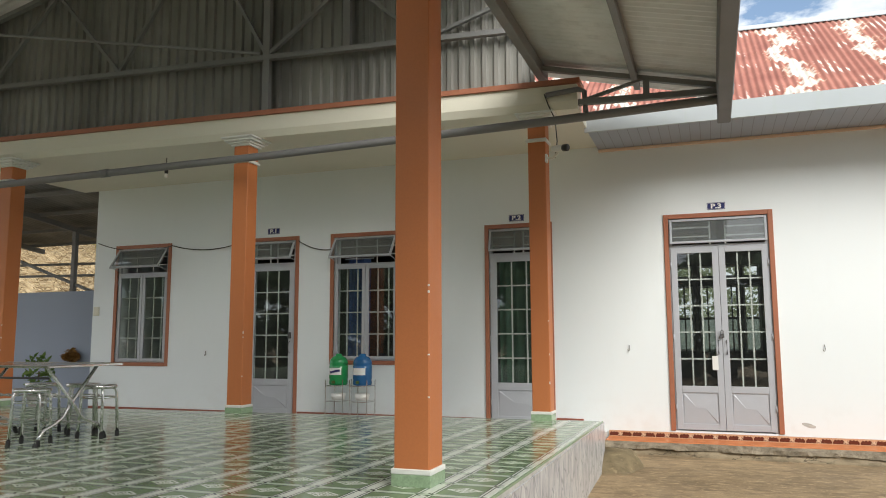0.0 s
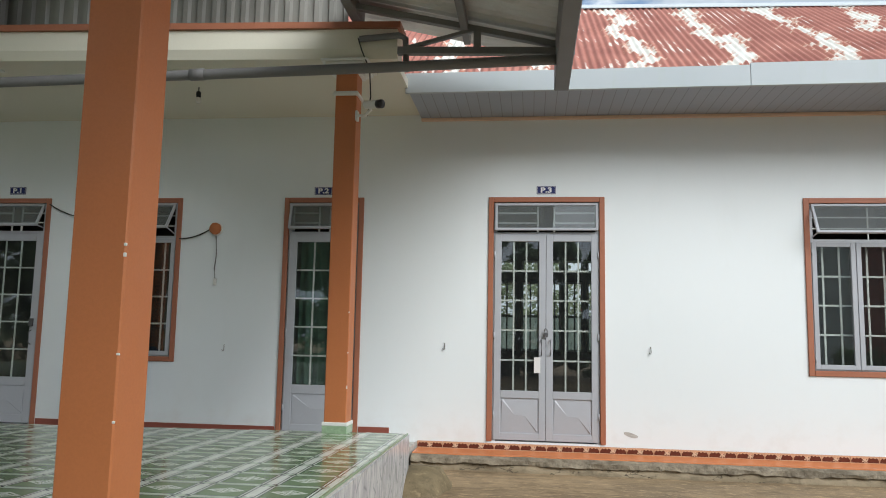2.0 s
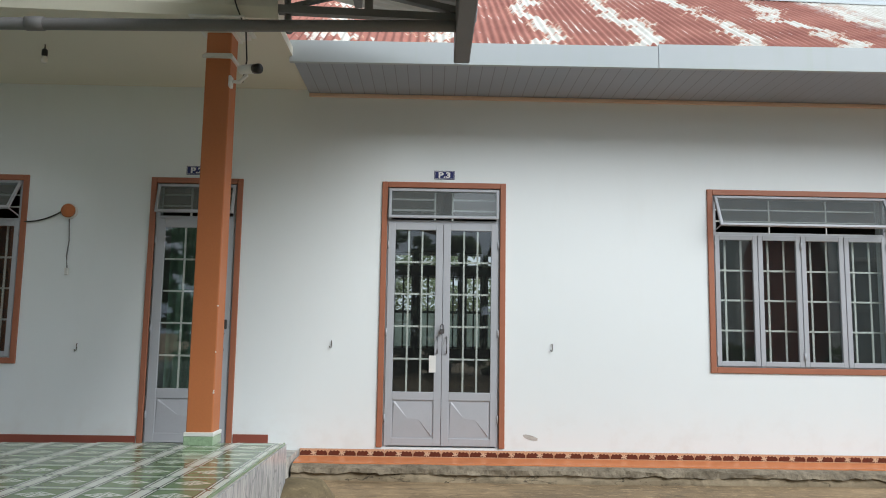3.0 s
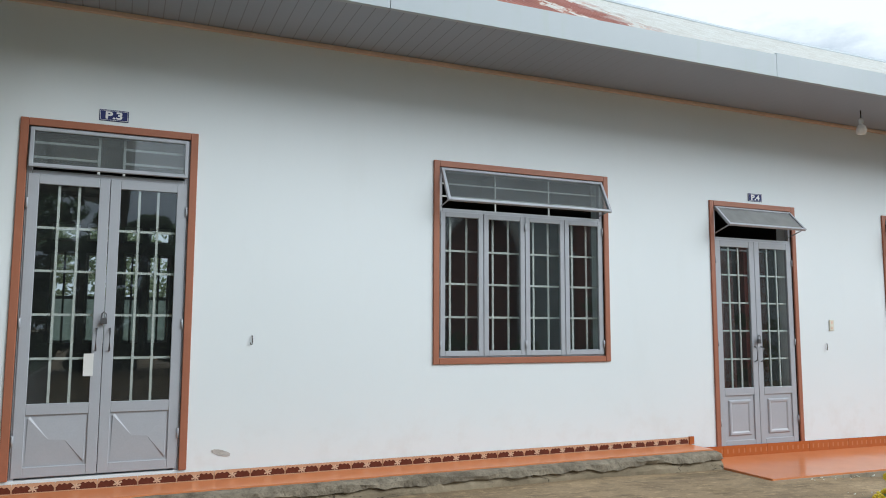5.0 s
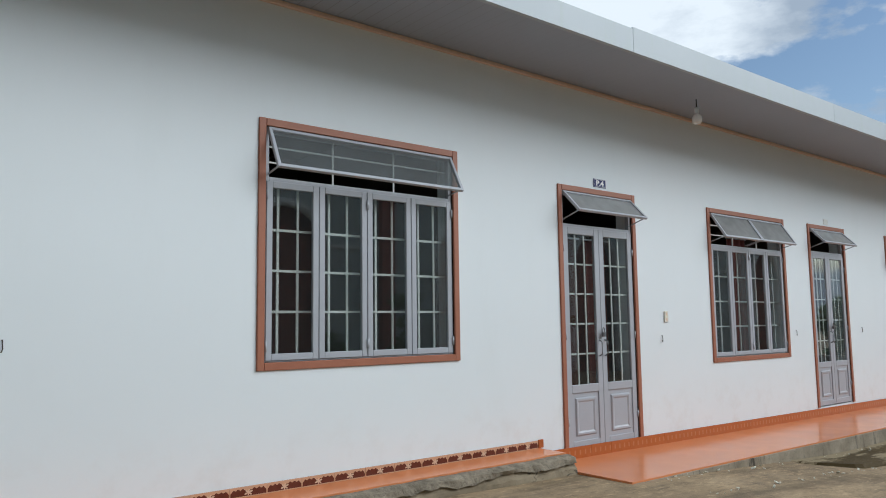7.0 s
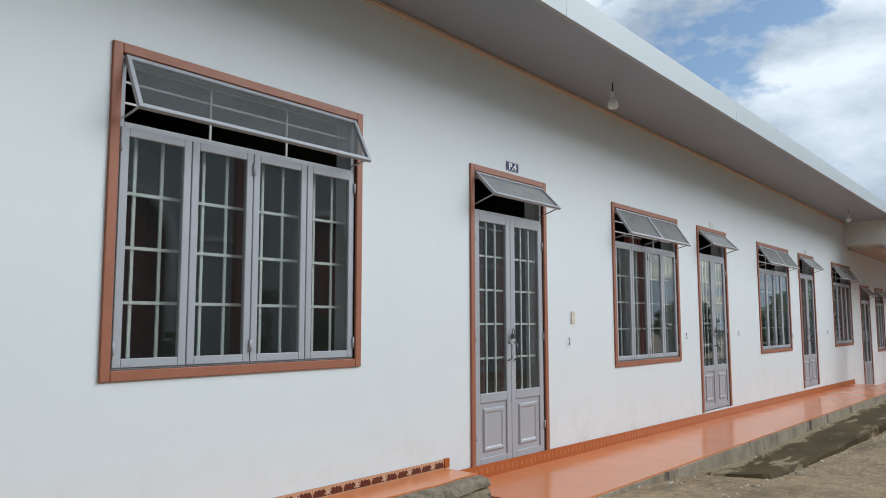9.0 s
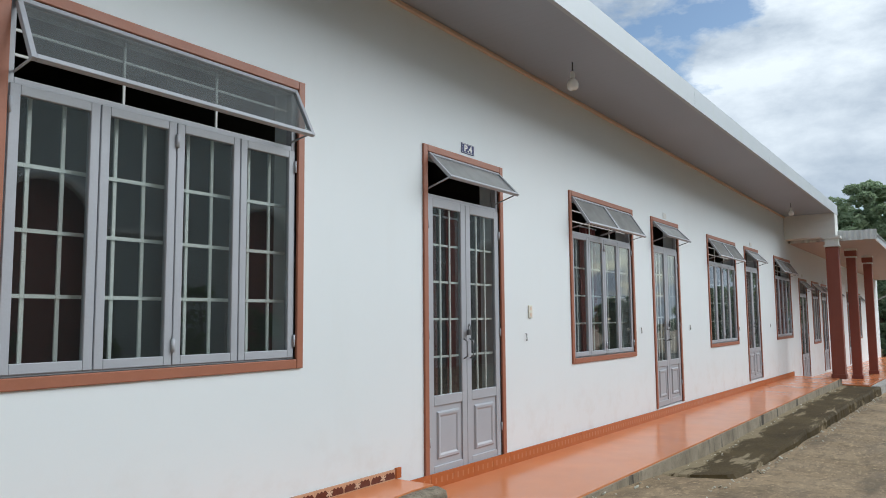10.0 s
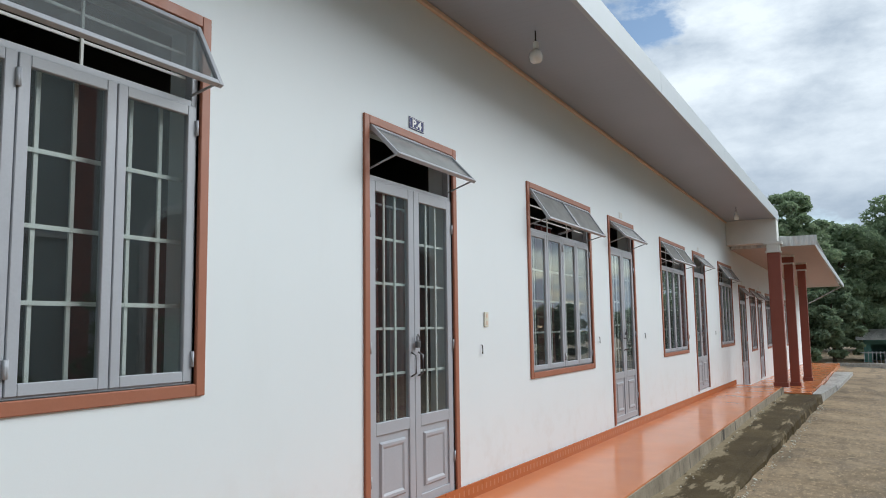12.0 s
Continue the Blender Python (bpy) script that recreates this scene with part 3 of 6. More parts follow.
def ground_z(x, y):
    s = min(1.0, max(0.0, (y - 3.0) / 5.2))
    s = s * s * (3 - 2 * s) * 0.3 + s * 0.7
    edge = min(1.0, max(0.0, (x + 40) / 30))
    k = min(1.0, max(0.0, (x - 5.6) / 4.2))
    return 0.27 * s * edge - 0.021 * min(46.0, max(0.0, x - 4.0)) - 0.15 * k * k * (3 - 2 * k)


def porch_z(y):
    return PORCH_Z + 0.008 * (8.0 - y)


def eave_y(x):
    return 8.58 - 0.009 * (x - 2.0)


def apron_z(x):
    return 0.262 - 0.0105 * (x - 5.5)


# ---- ground ----
bm = bmesh.new()
gx = [-300, -120, -60, -40, -30] + [-20 + 0.8 * i for i in range(26)] + [1 + 0.6 * i for i in range(60)] + [38, 42, 46, 50, 56, 65, 80, 120, 300]
gy = [-300, -120, -60, -30, -20] + [-10 + i for i in range(12)] + [2 + 0.5 * i for i in range(18)] + [12, 14, 16, 20, 30, 60, 120, 300]
grid = [[bm.verts.new((x, y, ground_z(x, y) + 0.012 * noise.noise((x * 0.7, y * 0.7, 0)))) for x in gx] for y in gy]
for a, b in zip(grid, grid[1:]):
    for i in range(len(gx) - 1):
        bm.faces.new((a[i], a[i + 1], b[i + 1], b[i]))
setting("ground", bm, M_GROUND, "worn grey-brown concrete yard with damp stains", "ground", True)

# rear windows: tall narrow lights in pairs, transoms above
REAR = [(a, b, c, d) for a, b in ((-0.66, -0.36), (-0.28, 0.0), (0.14, 0.34), (0.42, 0.68), (0.74, 1.0)) for c, d in ((1.35, 2.44), (2.58, 2.78))] + [(-4.6, -4.2, 1.3, 2.5), (-2.6, -2.3, 1.3, 2.5)]
# ---- the long front wall with its openings ----
holes = [(d[1] + 0.055, d[2] - 0.055, d[3], d[4] - 0.055) for d in DOORS] + [(w[0] + 0.055, w[1] - 0.055, w[2] + 0.055, w[3] - 0.055) for w in WINDOWS]
front = setting("wall_front", holed_wall(-9.31, 21.45, 0.0, 4.25, WY, WY + WT, [h for h in holes if h[0] < 21.4]), M_WALL, "long white painted plaster wall with scuffed lower edge", "wall")
setting("wall_wing", holed_wall(21.45, 45.0, -1.3, 3.6, WY, WY + WT, [h for h in holes if h[0] > 21.4]), M_WALL, "white painted plaster wall of the lower wing", "wall")
setting("wall_west", boxes((-9.31, -9.11, WY + WT, 13.5, 0.0, 4.25)), M_WALL, "white plaster end wall", "wall")
setting("wall_east", boxes((44.8, 45.0, WY + WT, 13.5, -1.3, 3.6)), M_WALL, "white plaster end wall of the wing", "wall")
setting("wall_rear", holed_wall(-9.31, 45.0, -1.3, 4.25, 13.5, 13.7, [(a, b, c, d) for a, b, c, d in REAR]), M_ROOM, "rear wall of the rooms, plaster colour darkened for indoor shade", "wall")
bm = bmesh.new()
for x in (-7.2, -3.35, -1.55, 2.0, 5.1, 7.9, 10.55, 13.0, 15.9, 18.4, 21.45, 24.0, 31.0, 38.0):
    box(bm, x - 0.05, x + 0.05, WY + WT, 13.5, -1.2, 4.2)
setting("wall_partition", bm, M_ROOM, "partition walls between the rooms, plaster colour darkened for indoor shade", "wall")
setting("floor", boxes((-9.1, 21.4, WY + WT, 13.5, 0.2, 0.325), (21.5, 44.8, WY + WT, 13.5, -1.3, -0.25)), M_ROOMFLOOR, "tiled floor inside the rooms, colour darkened for indoor shade", "floor")
setting("ceiling", boxes((-9.1, 21.4, WY + WT, 13.5, 3.75, 3.80), (21.5, 44.8, WY + WT, 13.5, 3.3, 3.35)), M_ROOM, "plaster ceiling of the rooms, colour darkened for indoor shade", "ceiling")

# ---- the house roof: eaves, fascia, corrugated sheets ----
bm = bmesh.new()
lo = [bm.verts.new(p) for p in ((-1.33, eave_y(-1.33), 3.918), (20.9, eave_y(20.9), 3.918), (20.9, WY, 3.915), (-1.33, WY, 3.915))]
hi = [bm.verts.new(v.co + Vector((0, 0, 0.02))) for v in lo]
bm.faces.new(lo)
bm.faces.new(hi[::-1])
for i in range(4):
    bm.faces.new((lo[i], lo[(i + 1) % 4], hi[(i + 1) % 4], hi[i]))
setting("soffit", bm, M_SOFFIT, "grey ribbed soffit boards under the eaves", "soffit")
setting("trim_cornice", boxes((-1.33, 20.9, WY - 0.035, WY - 0.001, 3.878, 3.912), bevel=0.004), M_CORNICE, "tan painted cornice strip under the eaves", "trim")
fascia = setting("trim_fascia", bar(bmesh.new(), (-1.36, eave_y(-1.36), 4.0), (1.86, eave_y(1.86), 4.0), 0.04, 0.195), M_FASCIA, "weathered white sheet-metal fascia gutter", "fascia")
for a, b in ((1.865, 5.68), (5.685, 9.6), (9.605, 13.5), (13.505, 17.3), (17.305, 20.95)):
    h = 0.215 if a < 5 else 0.232
    part("fascia_length", bar(bmesh.new(), (a, eave_y(a) - 0.002, 3.902 + h / 2), (b, eave_y(b) - 0.002, 3.902 + h / 2), 0.04, h), M_FASCIA, fascia)
part("gutter_bed", boxes((-1.33, 20.9, 8.63, 9.0, 4.05, 4.07)), M_FASCIA, fascia)
bm = bmesh.new()
corrugated(bm, (-9.6, 8.62, 4.09), (30.6, 0, 0), (0, 2.88, 1.96), 0.076, 0.012, 1)
def settle(bm):
    """The newer end of the roof sits lower at the ridge."""
    for v in bm.verts:
        v.co.z -= 0.18 * min(1.0, max(0.0, v.co.x / 8.0)) * max(0.0, 1 - abs(v.co.y - 11.5) / 2.88)


settle(bm)
roof = setting("roof", bm, M_ROOF, "corrugated zinc roof, red with rust towards the porch", "roof", True)
bm = bmesh.new()
corrugated(bm, (-9.6, 11.5, 6.05), (30.6, 0, 0), (0, 2.9, -1.96), 0.076, 0.012, 1)
settle(bm)
part("rear_slope", bm, M_CANOPY, roof, smooth=True)
bm = bmesh.new()
caps = []
for x, z in ((-9.6, 6.07), (0.0, 6.07), (8.0, 5.89), (21.0, 5.89)):
    caps.append([bm.verts.new((x, y, z + dz)) for y, dz in ((11.33, -0.095), (11.5, 0.02), (11.67, -0.095), (11.67, -0.11), (11.5, 0.0), (11.33, -0.11))])
for p, q in zip(caps, caps[1:]):
    for k in range(6):
        bm.faces.new((p[k], p[(k + 1) % 6], q[(k + 1) % 6], q[k]))
bm.faces.new(caps[0])
bm.faces.new(caps[-1][::-1])
part("ridge_cap", bm, M_FASCIA, roof)
bm = bmesh.new()
for x in (-9.6, 20.86):
    for k in range(2):
        vs = [bm.verts.new((x + 0.1 * k, y, z)) for y, z in ((8.62, 4.05), (14.4, 4.05), (11.5, 5.98 if x < 0 else 5.74))]
        bm.faces.new(vs if k else vs[::-1])
part("gable_end", bm, M_WALL, roof)

# ---- plinth, apron, channel ----
PLINTH_END = 5.37


def rough_strip(x0, x1, count, rows):
    """A strip along the wall: rows of functions x -> (y, z), joined downwards."""
    bm = bmesh.new()
    rings = [[bm.verts.new((x0 + (x1 - x0) * i / count, *f(x0 + (x1 - x0) * i / count))) for i in range(count + 1)] for f in rows]
    for p, q in zip(rings, rings[1:]):
        for i in range(count):
            bm.faces.new((p[i], p[i + 1], q[i + 1], q[i]))
    for e in (0, -1):
        x = x0 if e == 0 else x1
        bm.faces.new([r[e] for r in rings] + [bm.verts.new((x, WY - 0.002, 0.12))])
    return bm


def wob(x, k, a):
    return a * (noise.noise((x * 2.3, k, 1.0)) + 0.6 * noise.noise((x * 7.1, k, 4.0)) + 0.35 * noise.noise((x * 19.0, k, 8.0)))


plinth = setting("plinth", rough_strip(-1.30, PLINTH_END, 260, [
    lambda x: (WY - 0.002, 0.385), lambda x: (9.14, 0.38), lambda x: (9.10 + wob(x, 1, 0.02), 0.355), lambda x: (9.065 + wob(x, 2, 0.014), 0.29 + wob(x, 5, 0.02)),
    lambda x: (9.05 + wob(x, 3, 0.012), 0.20), lambda x: (9.045 + wob(x, 4, 0.012), 0.12)]), M_PLINTH, "cracked old cement plinth along the wall foot", "plinth")
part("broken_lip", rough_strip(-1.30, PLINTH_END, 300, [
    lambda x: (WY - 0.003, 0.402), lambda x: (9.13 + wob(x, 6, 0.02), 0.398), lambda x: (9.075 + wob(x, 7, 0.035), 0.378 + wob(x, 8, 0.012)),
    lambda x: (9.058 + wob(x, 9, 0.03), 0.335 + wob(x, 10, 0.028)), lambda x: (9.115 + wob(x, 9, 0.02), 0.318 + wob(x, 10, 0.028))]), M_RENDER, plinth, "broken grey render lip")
N = 90
bm = bmesh.new()
top = []
for i in range(N + 1):
    x = -1.30 + 6.66 * i / N
    top.append((x, 9.17 + 0.03 * noise.noise((x * 3, 9, 2)) + 0.015 * noise.noise((x * 9, 3, 2))))
a = [bm.verts.new((x, WY - 0.004, 0.412)) for x, _ in top]
b = [bm.verts.new((x, y, 0.410)) for x, y in top]
c = [bm.verts.new((x, y, 0.395)) for x, y in top]
for i in range(N):
    bm.faces.new((a[i], a[i + 1], b[i + 1], b[i]))
    bm.faces.new((b[i], b[i + 1], c[i + 1], c[i]))
part("ledge_tiles", bm, M_OFLOOR, plinth, "orange glazed ledge tiles with broken front edge")

bm = bmesh.new()
N = 60
rows = []
for i in range(N + 1):
    x = 5.375 + (20.75 - 5.375) * i / N
    z = apron_z(x)
    rows.append([bm.verts.new(p) for p in ((x, WY - 0.002, z), (x, 8.487, z - 0.006), (x, 8.486, z - 0.019), (x, 8.50, z - 0.6))])
for p, q in zip(rows, rows[1:]):
    for k in range(3):
        bm.faces.new((p[k], p[k + 1], q[k + 1], q[k]))
bm.faces.new(rows[0])
bm.faces.new(rows[-1][::-1])
apron = setting("pavement_apron", bm, M_OFLOOR, "polished orange tiled walkway along the wall", "walkway")
bm = bmesh.new()
rows = []
for i in range(121):
    x = 5.385 + (20.7 - 5.385) * i / 120
    z = apron_z(x)
    j = 0.012 * noise.noise((x * 4, 1, 1))
    rows.append([bm.verts.new(p) for p in ((x, 8.492, z - 0.019), (x, 8.476 + j * 0.6, z - 0.024), (x, 8.455 - j, z - 0.5), (x, 8.492, z - 0.5))])
for p, q in zip(rows, rows[1:]):
    for k in range(3):
        bm.faces.new((p[k], p[k + 1], q[k + 1], q[k]))
part("edge_face", bm, M_EDGE, apron, "rough cement edge under the orange tiles")
def drain_z(x):
    k = min(1.0, max(0.0, (x - 8.1) / 7.0))
    return (ground_z(x, 8.2) + 0.016) * (1 - k) + (0.15 - 0.0198 * (x - 9.14)) * k


bm = bmesh.new()
rows = []
for i in range(141):
    x = 7.9 + (20.74 - 7.9) * i / 140
    z = drain_z(x) - (0.04 if i == 0 else 0.0)
    j = 0.018 * noise.noise((x * 1.3, 7, 1)) + 0.012 * noise.noise((x * 6, 2, 5)) + 0.03 * max(0.0, noise.noise((x * 0.9, 5, 3)))
    yo = 7.93 - 0.0175 * (x - 8.5) + j + max(0, 8.3 - x) * 1.1
    rows.append([bm.verts.new(p) for p in ((x, 8.50, z + 0.004), (x, yo + 0.14, z - 0.010), (x, yo + 0.10, z - 0.008), (x, yo + 0.085, z + 0.012), (x, yo + 0.01, z + 0.010 + 0.3 * j), (x, yo - 0.01 + 0.4 * j, z - 0.03), (x, yo - 0.03, z - 0.45))])
for p, q in zip(rows, rows[1:]):
    for k in range(6):
        bm.faces.new((p[k], p[k + 1], q[k + 1], q[k]))
bm.faces.new(rows[-1])
setting("pavement_channel", bm, M_GUTTER, "dark damp cement drain strip with crumbled edge", "drain")
random.seed(11)
bm = bmesh.new()
for i in range(300):
    x = random.uniform(5.6, 20)
    y = (8.42 if random.random() < 0.4 else 7.85 - 0.017 * (x - 8.5)) + random.gauss(0, 0.045)
    s = random.uniform(0.004, 0.011) * (1.7 if random.random() < 0.12 else 1.0)
    z = drain_z(x) if 7.95 < y < 8.46 and x > 8.6 else ground_z(x, y) + 0.005
    m = Matrix.Translation((x, y, z + s * 0.2)) @ Euler((random.random() * 0.6, random.random() * 0.6, random.random() * 6)).to_matrix().to_4x4()
    bmesh.ops.create_icosphere(bm, subdivisions=1, radius=s, matrix=m @ Matrix.Diagonal((1.6, 1, 0.45, 1)))
tagged(link("rubble", bm, M_CREAM), "crumbs of broken cement along the drain edge", "rubble", kind="stuff")

# ---- raised porch ----
slab_back = lambda x: 8.07 + 0.075 * (x + 1.17)
bm = bmesh.new()
out = [(PORCH_X, -2.0), (PORCH_X, slab_back(PORCH_X)), (-12.0, slab_back(-12.0)), (-12.0, -2.0)]
lo = [bm.verts.new((x, y, -0.1)) for x, y in out]
hi = [bm.verts.new((x, y, porch_z(y) - 0.012)) for x, y in out]
bm.faces.new(hi)
for i in range(4):
    bm.faces.new((lo[i], lo[(i + 1) % 4], hi[(i + 1) % 4], hi[i]))
porch = setting("floor_porch", bm, M_STEP, "raised porch floor of glossy green patterned tiles", "porch floor")
setting("floor_corridor", boxes((-12.0, -1.32, 7.0, WY - 0.002, 0.2, 0.46)), M_STEP, "lower cement strip between porch and wall", "floor")
# heap of cement in the corner
bm = bmesh.new()
bmesh.ops.create_icosphere(bm, subdivisions=3, radius=1.0)
for v in bm.verts:
    v.co = Vector((v.co.x * 0.30, v.co.y * 0.42, v.co.z * 0.24)) * (1 + 0.18 * noise.noise(v.co * 1.7))
    v.co += Vector((-1.08, 8.20, 0.22))
tagged(link("cement_mound", bm, M_MOUND, None, True), "hardened mound of cement against the porch corner", "cement mound")

# ---- porch columns, beam, ceiling ----
def column(x, y, w, z0, z1, label, capital=True):
    c = thing("column", x, y, z0, label, "column", "porch columns")
    h = w / 2
    part("shaft", boxes((x - h, x + h, y - h, y + h, z0 + 0.01, z1), bevel=0.006), M_COL, c)
    part("tile_base", boxes((x - h - 0.012, x + h + 0.012, y - h - 0.012, y + h + 0.012, z0, z0 + 0.065), bevel=0.003), M_GREENTILE, c, "green patterned base tiles")
    part("base_band", boxes((x - h - 0.014, x + h + 0.014, y - h - 0.014, y + h + 0.014, z0 + 0.0655, z0 + 0.095), bevel=0.004), M_WHITE, c, "white band")
    if capital:
        rows = [(0.022, z1 - 0.305, z1 - 0.28), (0.012, z1 - 0.2795, z1 - 0.265), (0.03, z1 - 0.10, z1 - 0.075), (0.055, z1 - 0.0745, z1 - 0.05), (0.085, z1 - 0.0495, z1 - 0.02), (0.115, z1 - 0.0195, z1)]
        part("capital", boxes(*[(x - h - d, x + h + d, y - h - d, y + h + d, a, b) for d, a, b in rows], bevel=0.004), M_WHITE, c, "stepped white capital")
    rng = random.Random(int(100 * abs(x + y)))
    for k in range(4):
        zc, hc, wc = z0 + rng.uniform(0.12, 1.25), rng.uniform(0.008, 0.024), rng.uniform(0.004, 0.008)
        ex = x + h - 0.003
        part("paint_chip", boxes((ex - wc, ex + 0.0045, y - h - 0.0015, y - h + wc, zc, zc + hc), bevel=0.002), M_WHITE, c, "chipped edge showing pale plaster")
    return c


column(-1.664, 4.234, 0.210, porch_z(4.2), 4.46, "tall orange painted porch column with green tiled foot", False)
column(-1.76, 7.965, 0.19, PORCH_Z, 3.95, "orange painted porch column with white capital")
column(-5.25, 7.66, 0.20, PORCH_Z, 3.95, "orange painted porch column with chipped edge and white capital")
column(-8.80, 7.50, 0.215, PORCH_Z, 3.95, "orange painted porch column beside the dining table")
column(-1.675, 0.35, 0.225, porch_z(0.35), 4.46, "tall orange painted porch column with green tiled foot", False)
column(-8.55, 4.2, 0.235, PORCH_Z, 4.46, "tall orange painted porch column with green tiled foot", False)

def skew(x):
    return 7.92 + 0.05 * (x + 1.3)


bm = bmesh.new()
for x0, x1 in ((-12.2, -1.30),):
    prof = ((-0.10, 3.951), (-0.14, 4.03), (-0.14, 4.205), (0.12, 4.205), (0.12, 3.951))
    a = [bm.verts.new((x0, skew(x0) + dy, z)) for dy, z in prof]
    b = [bm.verts.new((x1, skew(x1) + dy, z)) for dy, z in prof]
    bm.faces.new(a)
    bm.faces.new(b[::-1])
    for i in range(5):
        bm.faces.new((a[i], a[(i + 1) % 5], b[(i + 1) % 5], b[i]))
beam = setting("trim_beam", bm, M_CREAM, "cream concrete beam along the porch front", "beam")
bm = bmesh.new()
a = [bm.verts.new((-12.2, skew(-12.2) + dy, z)) for dy, z in ((-0.17, 4.207), (-0.17, 4.263), (0.13, 4.263), (0.13, 4.207))]
b = [bm.verts.new((-1.27, skew(-1.27) + dy, z)) for dy, z in ((-0.17, 4.207), (-0.17, 4.263), (0.13, 4.263), (0.13, 4.207))]
bm.faces.new(a)
bm.faces.new(b[::-1])
for i in range(4):
    bm.faces.new((a[i], a[(i + 1) % 4], b[(i + 1) % 4], b[i]))
part("coping", bm, M_TRIM, beam, "terracotta painted coping")
bm = bmesh.new()
ws = [(-9.6, WY - 0.002), (-1.335, WY - 0.002), (-1.335, skew(-1.335)), (-9.6, skew(-9.6))]
lo = [bm.verts.new((x, y, 3.953)) for x, y in ws]
hi = [bm.verts.new((x, y, 4.03)) for x, y in ws]
bm.faces.new(lo)
bm.faces.new(hi[::-1])
for i in range(4):
    bm.faces.new((lo[i], lo[(i + 1) % 4], hi[(i + 1) % 4], hi[i]))
setting("ceiling_porch", bm, M_CREAM, "cream painted porch ceiling", "ceiling")

# ---- pavilion roof over the porch: gable cladding, truss, canopy ----
bm = bmesh.new()
gx0, gx1 = -10.4, -1.72
def gable_top(x):
    return 6.95 - 0.27 * abs(x + 5.9)


PITCH = 0.135
lo, hi = [], []
for i in range(int((gx1 - gx0) / PITCH)):
    for u, d in ((0.0, 0.0), (0.42, 0.0), (0.55, -0.032), (0.87, -0.032)):
        x = gx0 + (i + u) * PITCH
        lo.append(bm.verts.new((x, skew(x) + 0.06 + d, 4.265)))
        hi.append(bm.verts.new((x, skew(x) + 0.06 + d, gable_top(x))))
count = len(lo) - 1
for i in range(count):
    bm.faces.new((lo[i], lo[i + 1], hi[i + 1], hi[i]))
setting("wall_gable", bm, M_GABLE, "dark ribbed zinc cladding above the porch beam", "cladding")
pav = setting("roof_pavilion", corrugated(bmesh.new(), (-5.9, -2.2, 7.0), (0, 10.8, 0), (4.35, 0, -1.17), 0.12, 0.012), M_CANOPY, "ribbed zinc roof over the porch", "roof")
part("west_slope", corrugated(bmesh.new(), (-5.9, -2.2, 7.0), (0, 10.8, 0), (-6.6, 0, -1.75), 0.12, 0.012), M_CANOPY, pav)
can = setting("roof_canopy", corrugated(bmesh.new(), (-1.72, -2.2, 4.50), (0, 10.45, 0), (1.93, 0, -0.46), 0.10, 0.010), M_CANOPY, "pale ribbed zinc canopy sloping to the yard", "canopy")
part("eave_beam", boxes((0.055, 0.18, -2.2, 8.02, 3.70, 4.045), bevel=0.008), M_PIPE, can, "grey boxed eave gutter")
part("inner_beam", boxes((-1.74, -1.65, -2.2, 8.02, 4.34, 4.47), bevel=0.004), M_TRUSS, can)
part("purlin", boxes((-0.74, -0.68, -2.2, 8.02, 4.14, 4.235), bevel=0.004), M_TRUSS, can)
for y in (7.72, 4.23, 0.4):
    part("top_chord", bar(bmesh.new(), (-1.70, y, 4.40), (0.06, y, 4.0), 0.06, 0.05), M_TRUSS, can)
    part("bottom_chord", bar(bmesh.new(), (-1.28, y, 3.98), (0.06, y, 3.94), 0.06, 0.06), M_TRUSS, can)
    part("web", bar(bmesh.new(), (-1.26, y, 3.99), (-0.62, y, 4.15), 0.04, 0.03), M_TRUSS, can)
    part("web", bar(bmesh.new(), (-0.60, y, 3.96), (-0.60, y, 4.16), 0.06, 0.05), M_TRUSS, can)
def truss(y_of, label):
    t = thing("roof_truss", -5.5, y_of(-5.5), 4.95, label, "truss", "porch roof trusses")
    p = lambda x, z: (x, y_of(x), z)
    part("bottom_chord", bar(bmesh.new(), p(-10.3, 5.02), p(-1.74, 4.90), 0.07, 0.06), M_TRUSS, t)
    part("top_chord", bar(bmesh.new(), p(-10.3, gable_top(-10.3) - 0.08), p(-5.9, 6.87), 0.07, 0.06), M_TRUSS, t)
    part("top_chord", bar(bmesh.new(), p(-5.9, 6.87), p(-1.74, gable_top(-1.74) - 0.08), 0.07, 0.06), M_TRUSS, t)
    for a, b in (((-9.3, 5.0), (-8.2, 6.2)), ((-7.15, 5.0), (-8.2, 6.2)), ((-7.15, 5.0), (-6.0, 6.7)), ((-5.0, 4.97), (-6.0, 6.7)), ((-5.0, 4.97), (-3.95, 5.75)), ((-3.0, 4.93), (-3.95, 5.75)), ((-3.0, 4.93), (-1.9, 5.3))):
        part("web", bar(bmesh.new(), p(*a), p(*b), 0.05, 0.04), M_TRUSS, t)
    for x, z0 in ((-9.3, 4.265), (-5.0, 4.265), (-3.95, 4.95), (-1.95, 4.9)):
        part("post", bar(bmesh.new(), p(x, z0), p(x, gable_top(x) - 0.1), 0.09, 0.06), M_TRUSS, t)
    return t


